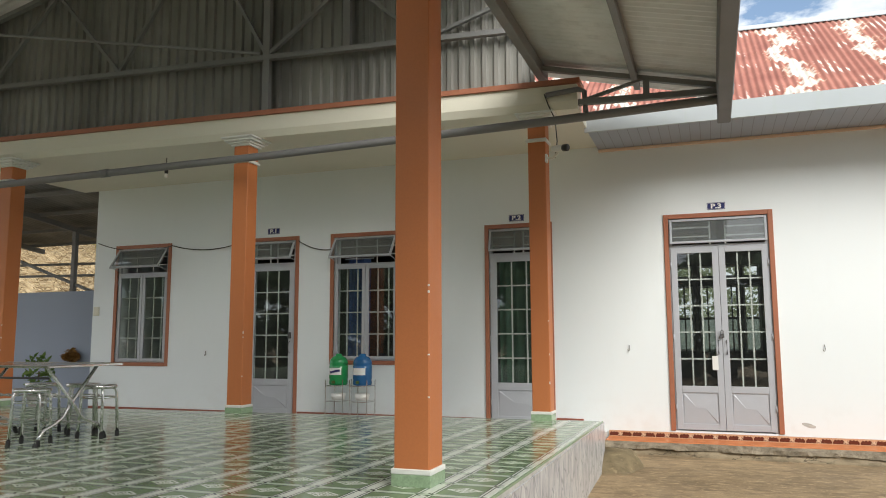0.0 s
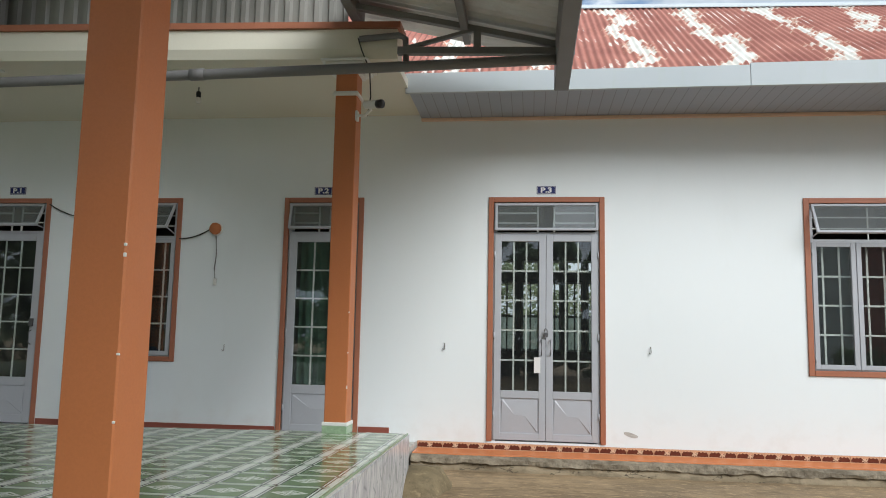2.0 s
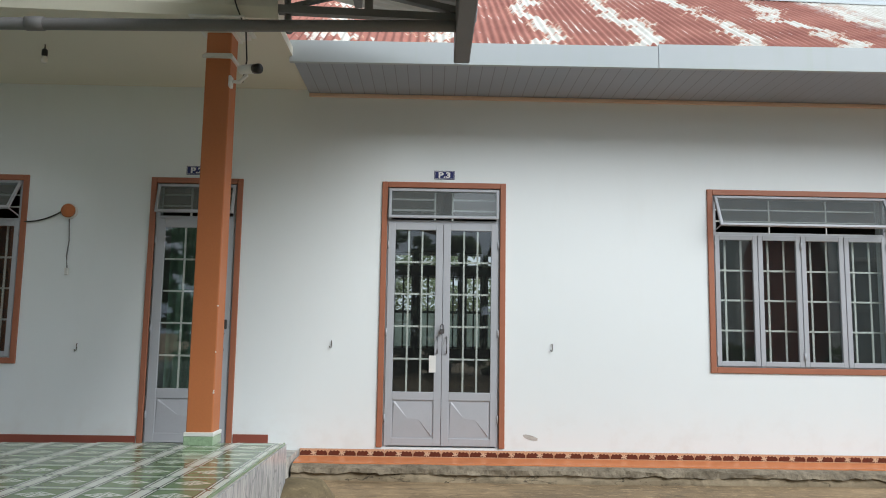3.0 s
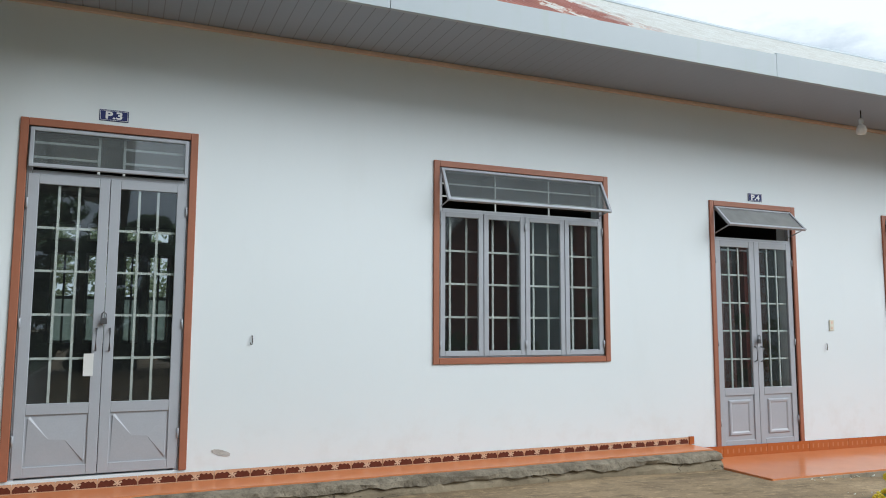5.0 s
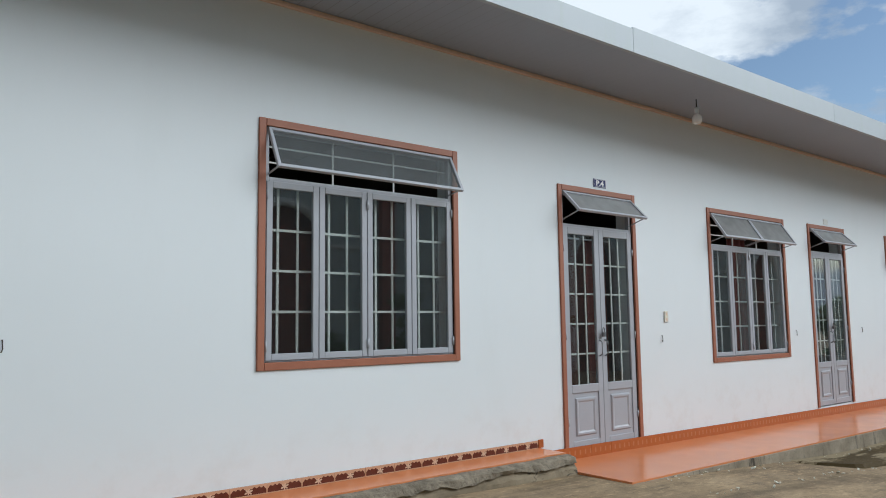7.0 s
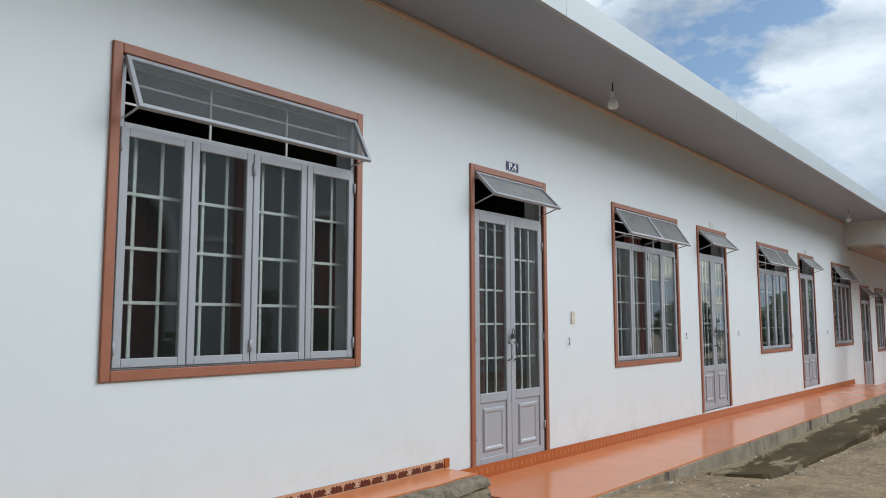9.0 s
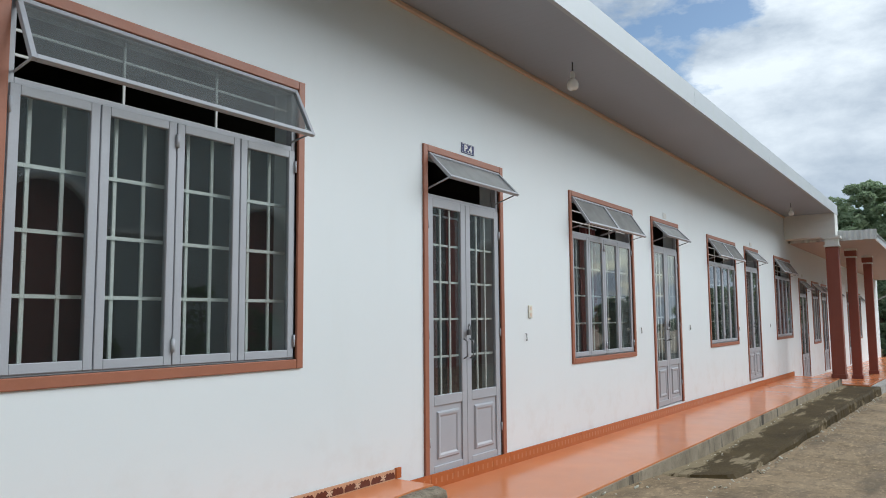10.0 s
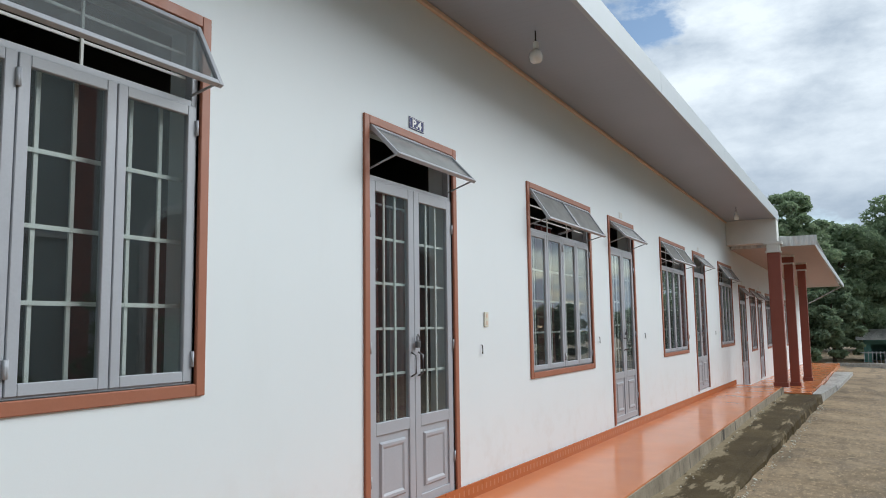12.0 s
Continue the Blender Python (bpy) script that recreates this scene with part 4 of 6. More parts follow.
truss(lambda x: skew(x) - 0.06, "grey painted steel truss against the zinc cladding")
tie = thing("tie_rod", -7, 7, 5.2, "thin grey steel tie rod under the porch roof", "tie rod")
part("rod", tube(bmesh.new(), [(-8.6, 6.55, 5.35), (-5.05, 7.6, 4.98)], 0.018), M_TRUSS, tie)
bm = bmesh.new()
tube(bm, [(-8.9, 7.06, 3.52), (-4.6, 7.28, 3.62), (-1.4, 7.45, 3.735), (0.02, 7.53, 3.80), (0.10, 7.55, 3.805)], 0.043, 14)
pipe = thing("drain_pipe", -4, 7.3, 3.6, "long grey plastic drain pipe across the porch front", "pipe")
part("run", bm, M_PIPE, pipe, smooth=True)
part("elbow", tube(bmesh.new(), [(0.06, 7.54, 3.80), (0.13, 7.555, 3.81), (0.155, 7.56, 3.87), (0.16, 7.565, 3.95)], 0.056, 14), M_PIPE, pipe, smooth=True)
for x, y, z in ((-6.9, 7.16, 3.566), (-2.9, 7.37, 3.682)):
    part("coupling", tube(bmesh.new(), [(x - 0.06, y - 0.003, z - 0.002), (x + 0.06, y + 0.003, z + 0.002)], 0.050, 14), M_PIPE, pipe, smooth=True)
down = thing("waste_pipe", -1.2, 7.78, 4.1, "grey plastic elbow pipe at the beam end", "pipe")
part("run", tube(bmesh.new(), [(-1.62, 7.73, 4.10), (-1.28, 7.74, 4.13), (-1.22, 7.74, 4.10), (-1.21, 7.74, 3.90), (-1.19, 7.70, 3.80)], 0.028, 10), M_PIPE, down, smooth=True)

# ---- lower wing at the far end ----
bm = bmesh.new()
def wing_z(x):
    return -0.06 - 0.021 * (x - 21.5)


rows = []
for i in range(13):
    x = 20.75 + 24.2 * i / 12
    rows.append([bm.verts.new(p) for p in ((x, WY - 0.002, wing_z(x)), (x, 7.92, wing_z(x) - 0.01), (x, 7.90, wing_z(x) - 0.9))])
for p, q in zip(rows, rows[1:]):
    for k in range(2):
        bm.faces.new((p[k], p[k + 1], q[k + 1], q[k]))
bm.faces.new(rows[0])
setting("pavement_wing", bm, M_OFLOOR, "polished orange tiled veranda floor of the wing", "veranda floor")
bm = bmesh.new()
for x0, x1, ya, yb, da, db in ((20.755, 25.3, 7.71, 7.53, 0.025, 0.06), (25.31, 36.0, 7.52, 7.25, 0.14, 0.10)):
    za, zb = wing_z(x0) - da, wing_z(x1) - db
    v = [bm.verts.new(p) for p in ((x0, ya, za - 0.8), (x1, yb, zb - 0.8), (x1, 7.895, zb - 0.8), (x0, 7.895, za - 0.8), (x0, ya, za), (x1, yb, zb), (x1, 7.895, zb), (x0, 7.895, za))]
    for f in ((0, 3, 2, 1), (4, 5, 6, 7), (0, 1, 5, 4), (1, 2, 6, 5), (2, 3, 7, 6), (3, 0, 4, 7)):
        bm.faces.new([v[k] for k in f])
setting("pavement_steps", bm, M_STEP, "pale cement steps beside the veranda", "steps")
setting("trim_crossbeam", boxes((20.45, 20.95, 8.40, WY - 0.002, 3.36, 3.917), (20.45, 20.95, 8.40, 8.62, 3.14, 3.359)), M_WHITE, "white crossbeam at the end of the eaves", "beam")
wing_roof = setting("roof_wing", boxes((20.96, 44.5, 7.66, WY - 0.003, 3.30, 3.33)), M_WINGSOFFIT, "pinkish veranda soffit of the lower wing", "roof")
bm = bmesh.new()
bar(bm, (20.9, 7.72, 3.40), (44.5, 7.50, 3.32), 0.05, 0.16)
part("fascia", bm, M_FASCIA, wing_roof)
bm = bmesh.new()
corrugated(bm, (20.9, 7.64, 3.47), (23.8, 0, 0), (0, 3.9, 0.30), 0.12, 0.015)
part("sheets", bm, M_CANOPY, wing_roof, "pale zinc sheets")
part("end_flashing", corrugated(bmesh.new(), (20.88, 7.60, 3.29), (0, 1.85, 0), (0, 0, 0.23), 0.11, 0.012), M_CANOPY, wing_roof, "pale ribbed sheet closing the roof end")
def wing_column(x, y, w, z0, z1, white=False):
    c = thing("veranda_column", x, y, z0, "dark red painted veranda column" + (" with a white capital" if white else ""), "column", "veranda columns")
    h = w / 2
    part("shaft", boxes((x - h, x + h, y - h, y + h, z0, z1 - 0.25), bevel=0.008), M_COLRED, c)
    part("foot", boxes((x - h - 0.02, x + h + 0.02, y - h - 0.02, y + h + 0.02, z0 - 0.02, z0 + 0.09), bevel=0.004), M_COLRED, c)
    if white:
        part("capital", boxes((x - h - 0.03, x + h + 0.03, y - h - 0.03, y + h + 0.03, z1 - 0.249, z1 - 0.21), (x - h - 0.005, x + h + 0.005, y - h - 0.005, y + h + 0.005, z1 - 0.2095, z1 - 0.06), (x - h - 0.06, x + h + 0.06, y - h - 0.06, y + h + 0.06, z1 - 0.0595, z1), bevel=0.004), M_WHITE, c)
    else:
        part("capital", boxes((x - h - 0.03, x + h + 0.03, y - h - 0.03, y + h + 0.03, z1 - 0.209, z1 - 0.06), bevel=0.004), M_COLRED, c)
        part("ring", boxes((x - h - 0.025, x + h + 0.025, y - h - 0.025, y + h + 0.025, z1 - 0.249, z1 - 0.21), bevel=0.003), M_WHITE, c, "thin white ring")
        part("ring", boxes((x - h - 0.035, x + h + 0.035, y - h - 0.035, y + h + 0.035, z1 - 0.0595, z1), bevel=0.003), M_WHITE, c, "thin white ring")


wing_column(20.62, 8.50, 0.27, apron_z(20.6), 3.38, True)
wing_column(23.5, 8.42, 0.22, wing_z(23.5), 3.30)
wing_column(26.5, 8.30, 0.22, wing_z(26.5), 3.30)
stay = thing("roof_stay", 44, 8.2, 2.8, "thin steel stay under the veranda roof", "stay")
part("rod", tube(bmesh.new(), [(44.3, 7.6, 3.28), (44.3, 9.45, 2.3)], 0.03), M_STEEL, stay)


# ---- leaves ----
def leaf_cloud(bm, centre, radii, count, size, rng, hollow=0.45, flat=0.6):
    cx, cy, cz = centre
    for _ in range(count):
        d = Vector((rng.gauss(0, 1), rng.gauss(0, 1), rng.gauss(0, 1))).normalized()
        r = hollow + (1 - hollow) * rng.random() ** 0.6
        p = Vector((cx + d.x * radii[0] * r, cy + d.y * radii[1] * r, cz + d.z * radii[2] * r))
        s = size * rng.uniform(0.6, 1.3)
        q = Euler((rng.uniform(-1, 1) * flat * 2, rng.uniform(-1, 1) * flat * 2, rng.uniform(0, 6.28))).to_matrix()
        vs = [bm.verts.new(p + q @ Vector(v)) for v in ((0, -s, 0), (s * 0.45, 0, s * 0.1), (0, s, -s * 0.15), (-s * 0.45, 0, s * 0.1))]
        bm.faces.new(vs)


# ---- windows and doors ----
FR = 0.055          # width of the painted surround


def surround(parent, x0, x1, z0, z1, door=False):
    y0, y1 = WY - 0.016, WY + 0.03
    rows = [(x0, x0 + FR, y0, y1, z0, z1), (x1 - FR, x1, y0, y1, z0, z1), (x0 + FR, x1 - FR, y0, y1, z1 - FR, z1)]
    if not door:
        rows.append((x0 + FR, x1 - FR, y0, y1, z0, z0 + FR))
    part("surround", boxes(*rows, bevel=0.004), M_TRIM, parent, "terracotta painted surround")


def steel_frame(parent, x0, x1, z0, z1, zmid, door=False):
    y0, y1, w = WY + 0.012, WY + 0.06, 0.035
    rows = [(x0, x0 + w, y0, y1, z0, z1), (x1 - w, x1, y0, y1, z0, z1), (x0 + w, x1 - w, y0, y1, z1 - w, z1), (x0 + w, x1 - w, y0, y1, zmid - w / 2, zmid + w / 2)]
    if not door:
        rows.append((x0 + w, x1 - w, y0, y1, z0, z0 + w))
    part("window_frame" if not door else "door_frame", boxes(*rows, bevel=0.003), M_STEEL, parent)


def pane(parent, x0, x1, z0, z1, y, m=None):
    g = part("pane", boxes((x0, x1, y, y + 0.004, z0, z1)), m or M_GLASS, parent)
    g.visible_shadow = False
    return g


def bars(bm, x0, x1, z0, z1, y, nx, nz, w=0.014):
    for i in range(1, nx):
        x = x0 + (x1 - x0) * i / nx
        box(bm, x - w / 2, x + w / 2, y, y + 0.010, z0, z1)
    for k in range(1, nz):
        z = z0 + (z1 - z0) * k / nz
        box(bm, x0, x1, y + 0.011, y + 0.019, z - w / 2, z + w / 2)


def leaf(parent, name, x0, x1, z0, z1, stile, nx, nz, rail=None, panel=None, hinge=-1):
    """A glazed leaf: stiles and rails, a pane, a grille behind it, hinges."""
    y0, y1 = WY + 0.002, WY + 0.034
    zg = z0 + (rail or stile)
    l = part(name, boxes((x0, x0 + stile, y0, y1, z0, z1), (x1 - stile, x1, y0, y1, z0, z1), (x0 + stile, x1 - stile, y0, y1, z1 - stile, z1),
                         (x0 + stile, x1 - stile, y0, y1, z0, z0 + stile), *([(x0 + stile, x1 - stile, y0, y1, zg - stile * 1.1, zg)] if rail else []), bevel=0.003), M_STEEL, parent)
    pane(l, x0 + stile - 0.004, x1 - stile + 0.004, zg - 0.004, z1 - stile + 0.004, WY + 0.014)
    bm = bmesh.new()
    if rail:
        bars(bm, x0 + stile, x1 - stile, zg, z1 - stile, WY + 0.024, nx, nz, 0.017)
    else:
        # the fixed grille stands in the reveal, well behind the glass
        m, yb = (x0 + x1) / 2, WY + 0.085
        for x in (m - 0.08, m + 0.08):
            box(bm, x - 0.009, x + 0.009, yb, yb + 0.010, z0 + 0.01, z1)
        for k in range(1, nz):
            z = zg + (z1 - stile - zg) * k / nz
            box(bm, x0 - 0.004, x1 + 0.004, yb - 0.009, yb - 0.001, z - 0.009, z + 0.009)
    part("grille", bm, M_WHITE, l, "white painted bars")
    if rail:
        a, b, c, d = x0 + stile, x1 - stile, z0 + stile, zg - stile * 1.1
        part("kick_plate", boxes((a, b, y0 + 0.012, y1 - 0.004, c, d)), M_STEEL, l)
        if panel == "fold":
            # folded sheet: a sloping crease across the plate
            w, h = b - a, d - c
            pts = [(a + 0.02, d - 0.02), (a + 0.38 * w, c + 0.52 * h), (a + 0.64 * w, c + 0.50 * h), (b - 0.02, c + 0.03)]
            bm = bmesh.new()
            yb, yf = y0 + 0.0115, y0 + 0.001
            up = [bm.verts.new((p[0], yf, p[1])) for p in pts]
            lo = [bm.verts.new((p[0], yb, p[1])) for p in ((a + 0.01, d - 0.03), (a + 0.01, c + 0.01), (a + 0.5 * w, c + 0.01), (b - 0.02, c + 0.01))]
            hi = [bm.verts.new((p[0], yb, p[1])) for p in ((a + 0.03, d - 0.01), (a + 0.5 * w, d - 0.01), (b - 0.01, d - 0.01), (b - 0.01, c + 0.03))]
            for i in range(3):
                bm.faces.new((up[i], up[i + 1], lo[i + 1], lo[i]))
                bm.faces.new((up[i + 1], up[i], hi[i], hi[i + 1]))
            part("pressed_fold", bm, M_STEEL, l)
        else:
            m = 0.045
            bm = bmesh.new()
            q = [[bm.verts.new(p) for p in ((a + k, y, c + k), (b - k, y, c + k), (b - k, y, d - k), (a + k, y, d - k))] for k, y in ((m, y0 + 0.0115), (m + 0.012, y0 - 0.002), (m + 0.03, y0 - 0.002), (m + 0.045, y0 + 0.006))]
            for r, s in zip(q, q[1:]):
                for i in range(4):
                    bm.faces.new((r[i], r[(i + 1) % 4], s[(i + 1) % 4], s[i]))
            bm.faces.new(q[-1])
            part("raised_panel", bm, M_STEEL, l)
    hx = x0 if hinge < 0 else x1
    for z in (z0 + 0.12 * (z1 - z0), z0 + 0.5 * (z1 - z0), z0 + 0.9 * (z1 - z0)) if rail else (z0 + 0.1, z1 - 0.1):
        part("hinge", tube(bmesh.new(), [(hx, y0 - 0.006, z - 0.035), (hx, y0 - 0.006, z + 0.035)], 0.008, 8), M_STEEL, l, smooth=True)
    return l


def hopper(parent, x0, x1, z0, z1, angle, nx, glass=None):
    """A top-hung light swung outwards."""
    h = z1 - z0
    turn = Matrix.Translation((0, WY - 0.004, z1)) @ Matrix.Rotation(radians(-angle), 4, "X") @ Matrix.Translation((0, -(WY - 0.004), -z1))
    y0, y1, w = WY - 0.018, WY + 0.008, 0.026
    bm = boxes((x0, x0 + w, y0, y1, z0, z1), (x1 - w, x1, y0, y1, z0, z1), (x0 + w, x1 - w, y0, y1, z1 - w, z1), (x0 + w, x1 - w, y0, y1, z0, z0 + w), bevel=0.002)
    bmesh.ops.transform(bm, matrix=turn, verts=bm.verts)
    l = part("top_light", bm, M_STEEL, parent, "top-hung light swung open" if angle > 8 else "top-hung light ajar")
    bm = boxes((x0 + w - 0.003, x1 - w + 0.003, WY - 0.006, WY - 0.002, z0 + w - 0.003, z1 - w + 0.003))
    bmesh.ops.transform(bm, matrix=turn, verts=bm.verts)
    g = part("pane", bm, glass or M_HAZE, l)
    g.visible_shadow = False
    if nx:
        bm = boxes(*[(x0 + w, x1 - w, WY - 0.001, WY + 0.007, z0 + h * k / (nx + 1) - 0.006, z0 + h * k / (nx + 1) + 0.006) for k in range(1, nx + 1)])
        bmesh.ops.transform(bm, matrix=turn, verts=bm.verts)
        part("sash_bars", bm, M_WHITE, l)
    a = radians(angle)
    for x in (x0 + 0.02, x1 - 0.02):
        part("stay", bar(bmesh.new(), (x, WY - 0.004 - math.sin(a) * h * 0.95, z1 - math.cos(a) * h * 0.95), (x, WY + 0.03, z0 + 0.02), 0.008, 0.010), M_STEEL, l)


def room_grille(parent, x0, x1, z0, z1, nx):
    bm = bmesh.new()
    bars(bm, x0, x1, z0, z1, WY + 0.045, nx, 3, 0.012)
    part("fixed_bars", bm, M_WHITE, parent, "white painted fixed bars")


def curtain(x0, x1, z0, z1, m, label):
    bm = bmesh.new()
    n = max(8, int((x1 - x0) * 50))
    rows = [[bm.verts.new((x0 + (x1 - x0) * i / n, WY + 0.30 + 0.03 * math.sin(i * 0.9) + 0.012 * math.sin(i * 2.3 + k), z)) for i in range(n + 1)] for k, z in enumerate((z0, (z0 + z1) / 2, z1))]
    for a, b in zip(rows, rows[1:]):
        for i in range(n):
            bm.faces.new((a[i], a[i + 1], b[i + 1], b[i]))
    ob = thing("curtain", (x0 + x1) / 2, WY + 0.3, z0, label, "curtain")
    part("cloth", bm, m, ob, smooth=True)
    part("rail", tube(bmesh.new(), [(x0 - 0.06, WY + 0.3, z1 + 0.01), (x1 + 0.06, WY + 0.3, z1 + 0.01)], 0.010, 8), M_STEEL, ob)


for i, (x0, x1, z0, z1, n, nh, ang) in enumerate(WINDOWS):
    w = thing("window_%d" % (i + 1), (x0 + x1) / 2, WY, z0, "grey steel casement window in a terracotta painted surround", "window", kind="structure")
    surround(w, x0, x1, z0, z1)
    a, b, c, d = x0 + FR, x1 - FR, z0 + FR, z1 - FR
    zm = d - 0.21 * (d - c) - 0.03
    steel_frame(w, a, b, c, d, zm)
    a, b = a + 0.012, b - 0.012
    for k in range(n):
        u, v = a + (b - a) * k / n + 0.003, a + (b - a) * (k + 1) / n - 0.003
        leaf(w, "casement", u, v, c + 0.012, zm - 0.012, 0.047, 3, 4, hinge=-1 if k % 2 == 0 else 1)
    for k in range(nh):
        hopper(w, a + (b - a) * k / nh + 0.003, a + (b - a) * (k + 1) / nh - 0.003, zm + 0.02, d - 0.012, ang, 0, M_FROST if x0 > 8 else M_HAZE)
    room_grille(w, a, b, zm + 0.02, d - 0.02, 3)

for i, (name, x0, x1, z0, z1, kind, state) in enumerate(DOORS):
    lab = {"single": "grey steel single door with barred glass", "double": "grey steel double door, padlocked, with barred glass", "panel": "grey steel double door with raised lower panels"}[kind]
    d = thing("door_%d" % (i + 1), (x0 + x1) / 2, WY, z0, lab, "door", kind="structure")
    surround(d, x0, x1, z0, z1, True)
    a, b, top = x0 + FR, x1 - FR, z1 - FR
    zm = top - (0.335 if kind != "panel" else 0.455 * (z1 - z0) / 2.56)
    if kind == "panel":
        zm = z0 + 0.845 * (z1 - z0)
    steel_frame(d, a, b, z0, top, zm, True)
    a, b = a + 0.014, b - 0.014
    rail = 0.50 if kind != "panel" else 0.60
    if kind == "single":
        leaf(d, "leaf", a, b, z0 + 0.015, zm - 0.012, 0.085, 4 if b - a > 0.8 else 3, 5, rail, "fold", 1 if name == "P.1" else -1)
    else:
        m = (a + b) / 2
        for u, v, h in ((a, m - 0.002, -1), (m + 0.002, b, 1)):
            leaf(d, "leaf", u, v, z0 + 0.015, zm - 0.012, 0.07, 3, 5, rail, "fold" if kind == "double" else "raised", h)
    hopper(d, a, b, zm + 0.03, top - 0.012, {"shut": 5, "closed": 26, "tilt": 14, "open": 44}[state], 3 if kind == "panel" else 0, M_FROST if x0 > 5 else M_HAZE)
    if kind != "panel":
        bm = bmesh.new()
        for k in (0.42, 0.58):
            x = a + (b - a) * k
            box(bm, x - 0.009, x + 0.009, WY + 0.040, WY + 0.050, zm + 0.02, top - 0.02)
        for k in (0.36, 0.68):
            z = zm + (top - zm) * k
            for u, v in ((0.0, 0.42), (0.58, 1.0)):
                box(bm, a + (b - a) * u, a + (b - a) * v, WY + 0.0505, WY + 0.058, z - 0.008, z + 0.008)
        part("fixed_bars", bm, M_WHITE, d, "white painted fixed bars")
    hx = [(a + b) / 2 - 0.045, (a + b) / 2 + 0.045] if kind != "single" else [b - 0.06 if name == "P.1" else b - 0.05]
    for x in hx:
        part("door_handle", tube(bmesh.new(), [(x, WY + 0.002, z0 + 0.88), (x, WY - 0.035, z0 + 0.90), (x, WY - 0.035, z0 + 1.02), (x, WY + 0.002, z0 + 1.04)], 0.0065, 8), M_HANDLE, d, "worn steel pull handle", True)
    if kind != "single":
        x, z = (a + b) / 2, z0 + 1.10
        bm = boxes((x - 0.022, x + 0.022, WY - 0.035, WY - 0.012, z - 0.03, z + 0.015), bevel=0.004)
        tube(bm, [(x - 0.014, WY - 0.024, z + 0.015), (x - 0.014, WY - 0.024, z + 0.045), (x, WY - 0.024, z + 0.06), (x + 0.014, WY - 0.024, z + 0.045), (x + 0.014, WY - 0.024, z + 0.015)], 0.005, 8)
        part("padlock", bm, M_HANDLE, d, "steel padlock on the hasp")
    else:
        part("lock", boxes((hx[0] - 0.02, hx[0] + 0.025, WY - 0.03, WY + 0.001, z0 + 1.08, z0 + 1.17), bevel=0.005), M_DARKMETAL, d, "dark rim lock")
    if kind == "double":
        part("paper", boxes((-0.10, -0.035, WY - 0.003, WY + 0.0015, z0 + 0.70, z0 + 0.86)), M_PLASTIC_W, d, "small white paper note")

curtain(-4.95, -4.62, 1.2, 2.7, M_CUR_B, "blue curtain drawn aside behind the window")
curtain(-2.72, -2.02, 0.6, 2.6, M_CUR_G, "green curtain behind the glazed door")
curtain(8.5, 8.85, 1.0, 2.6, M_CUR_R, "dark red curtain behind the window")
curtain(9.3, 9.7, 1.0, 2.6, M_CUR_R, "dark red curtain behind the window")
# dark red cloths added in place of a reddish reflection in this door
curtain(6.0, 6.3, 0.4, 2.4, M_CUR_R, "dark red cloth added for the reddish reflection in the door glass")
curtain(6.48, 6.8, 0.4, 2.4, M_CUR_R, "dark red cloth added for the reddish reflection in the door glass")
# barred rear windows that show as bright panes through the glazed doors
for k, (x0, x1, z0, z1) in enumerate(REAR):
    tall = z1 - z0 > 0.5
    w = thing("window_%d" % (20 + k), (x0 + x1) / 2, 13.6, z0, "narrow barred rear window with a frosted lower pane" if tall else "low rear transom light open to daylight", "window", kind="structure")
    bm = boxes((x0, x0 + 0.03, 13.57, 13.62, z0, z1), (x1 - 0.03, x1, 13.57, 13.62, z0, z1), (x0 + 0.03, x1 - 0.03, 13.57, 13.62, z1 - 0.03, z1), (x0 + 0.03, x1 - 0.03, 13.57, 13.62, z0, z0 + 0.03))
    part("window_frame", bm, M_WHITE, w)
    if tall:
        zm = z0 + 0.5 * (z1 - z0)
        part("bar", boxes((x0 + 0.03, x1 - 0.03, 13.58, 13.61, zm - 0.02, zm + 0.02), ((x0 + x1) / 2 - 0.012, (x0 + x1) / 2 + 0.012, 13.55, 13.569, z0, z1)), M_DARKMETAL, w)
        part("pane", boxes((x0 + 0.03, x1 - 0.03, 13.625, 13.63, z0 + 0.03, zm)), M_REAR, w, "frosted pane")
rear_rng = random.Random(31)
bm = bmesh.new()
for k in range(120):
    leaf_cloud(bm, (rear_rng.uniform(-6, 5), rear_rng.uniform(20.0, 21.6), rear_rng.uniform(0.0, 4.2)), (0.8, 0.5, 0.6), 150, 0.09, rear_rng)
tagged(link("hedge", bm, M_HEDGE), "green hedge behind the house", "hedge", kind="stuff")


# ---- number plates ----
def text_mesh(text, size):
    cu = bpy.data.curves.new("text", "FONT")
    cu.body, cu.size, cu.align_x, cu.align_y, cu.extrude = text, size, "CENTER", "CENTER", 0.0008
    cu.offset = 0.0026
    ob = new("text", cu)
    me = bpy.data.meshes.new_from_object(ob.evaluated_get(bpy.context.evaluated_depsgraph_get()))
    bpy.data.objects.remove(ob)
    bpy.data.curves.remove(cu)
    return me


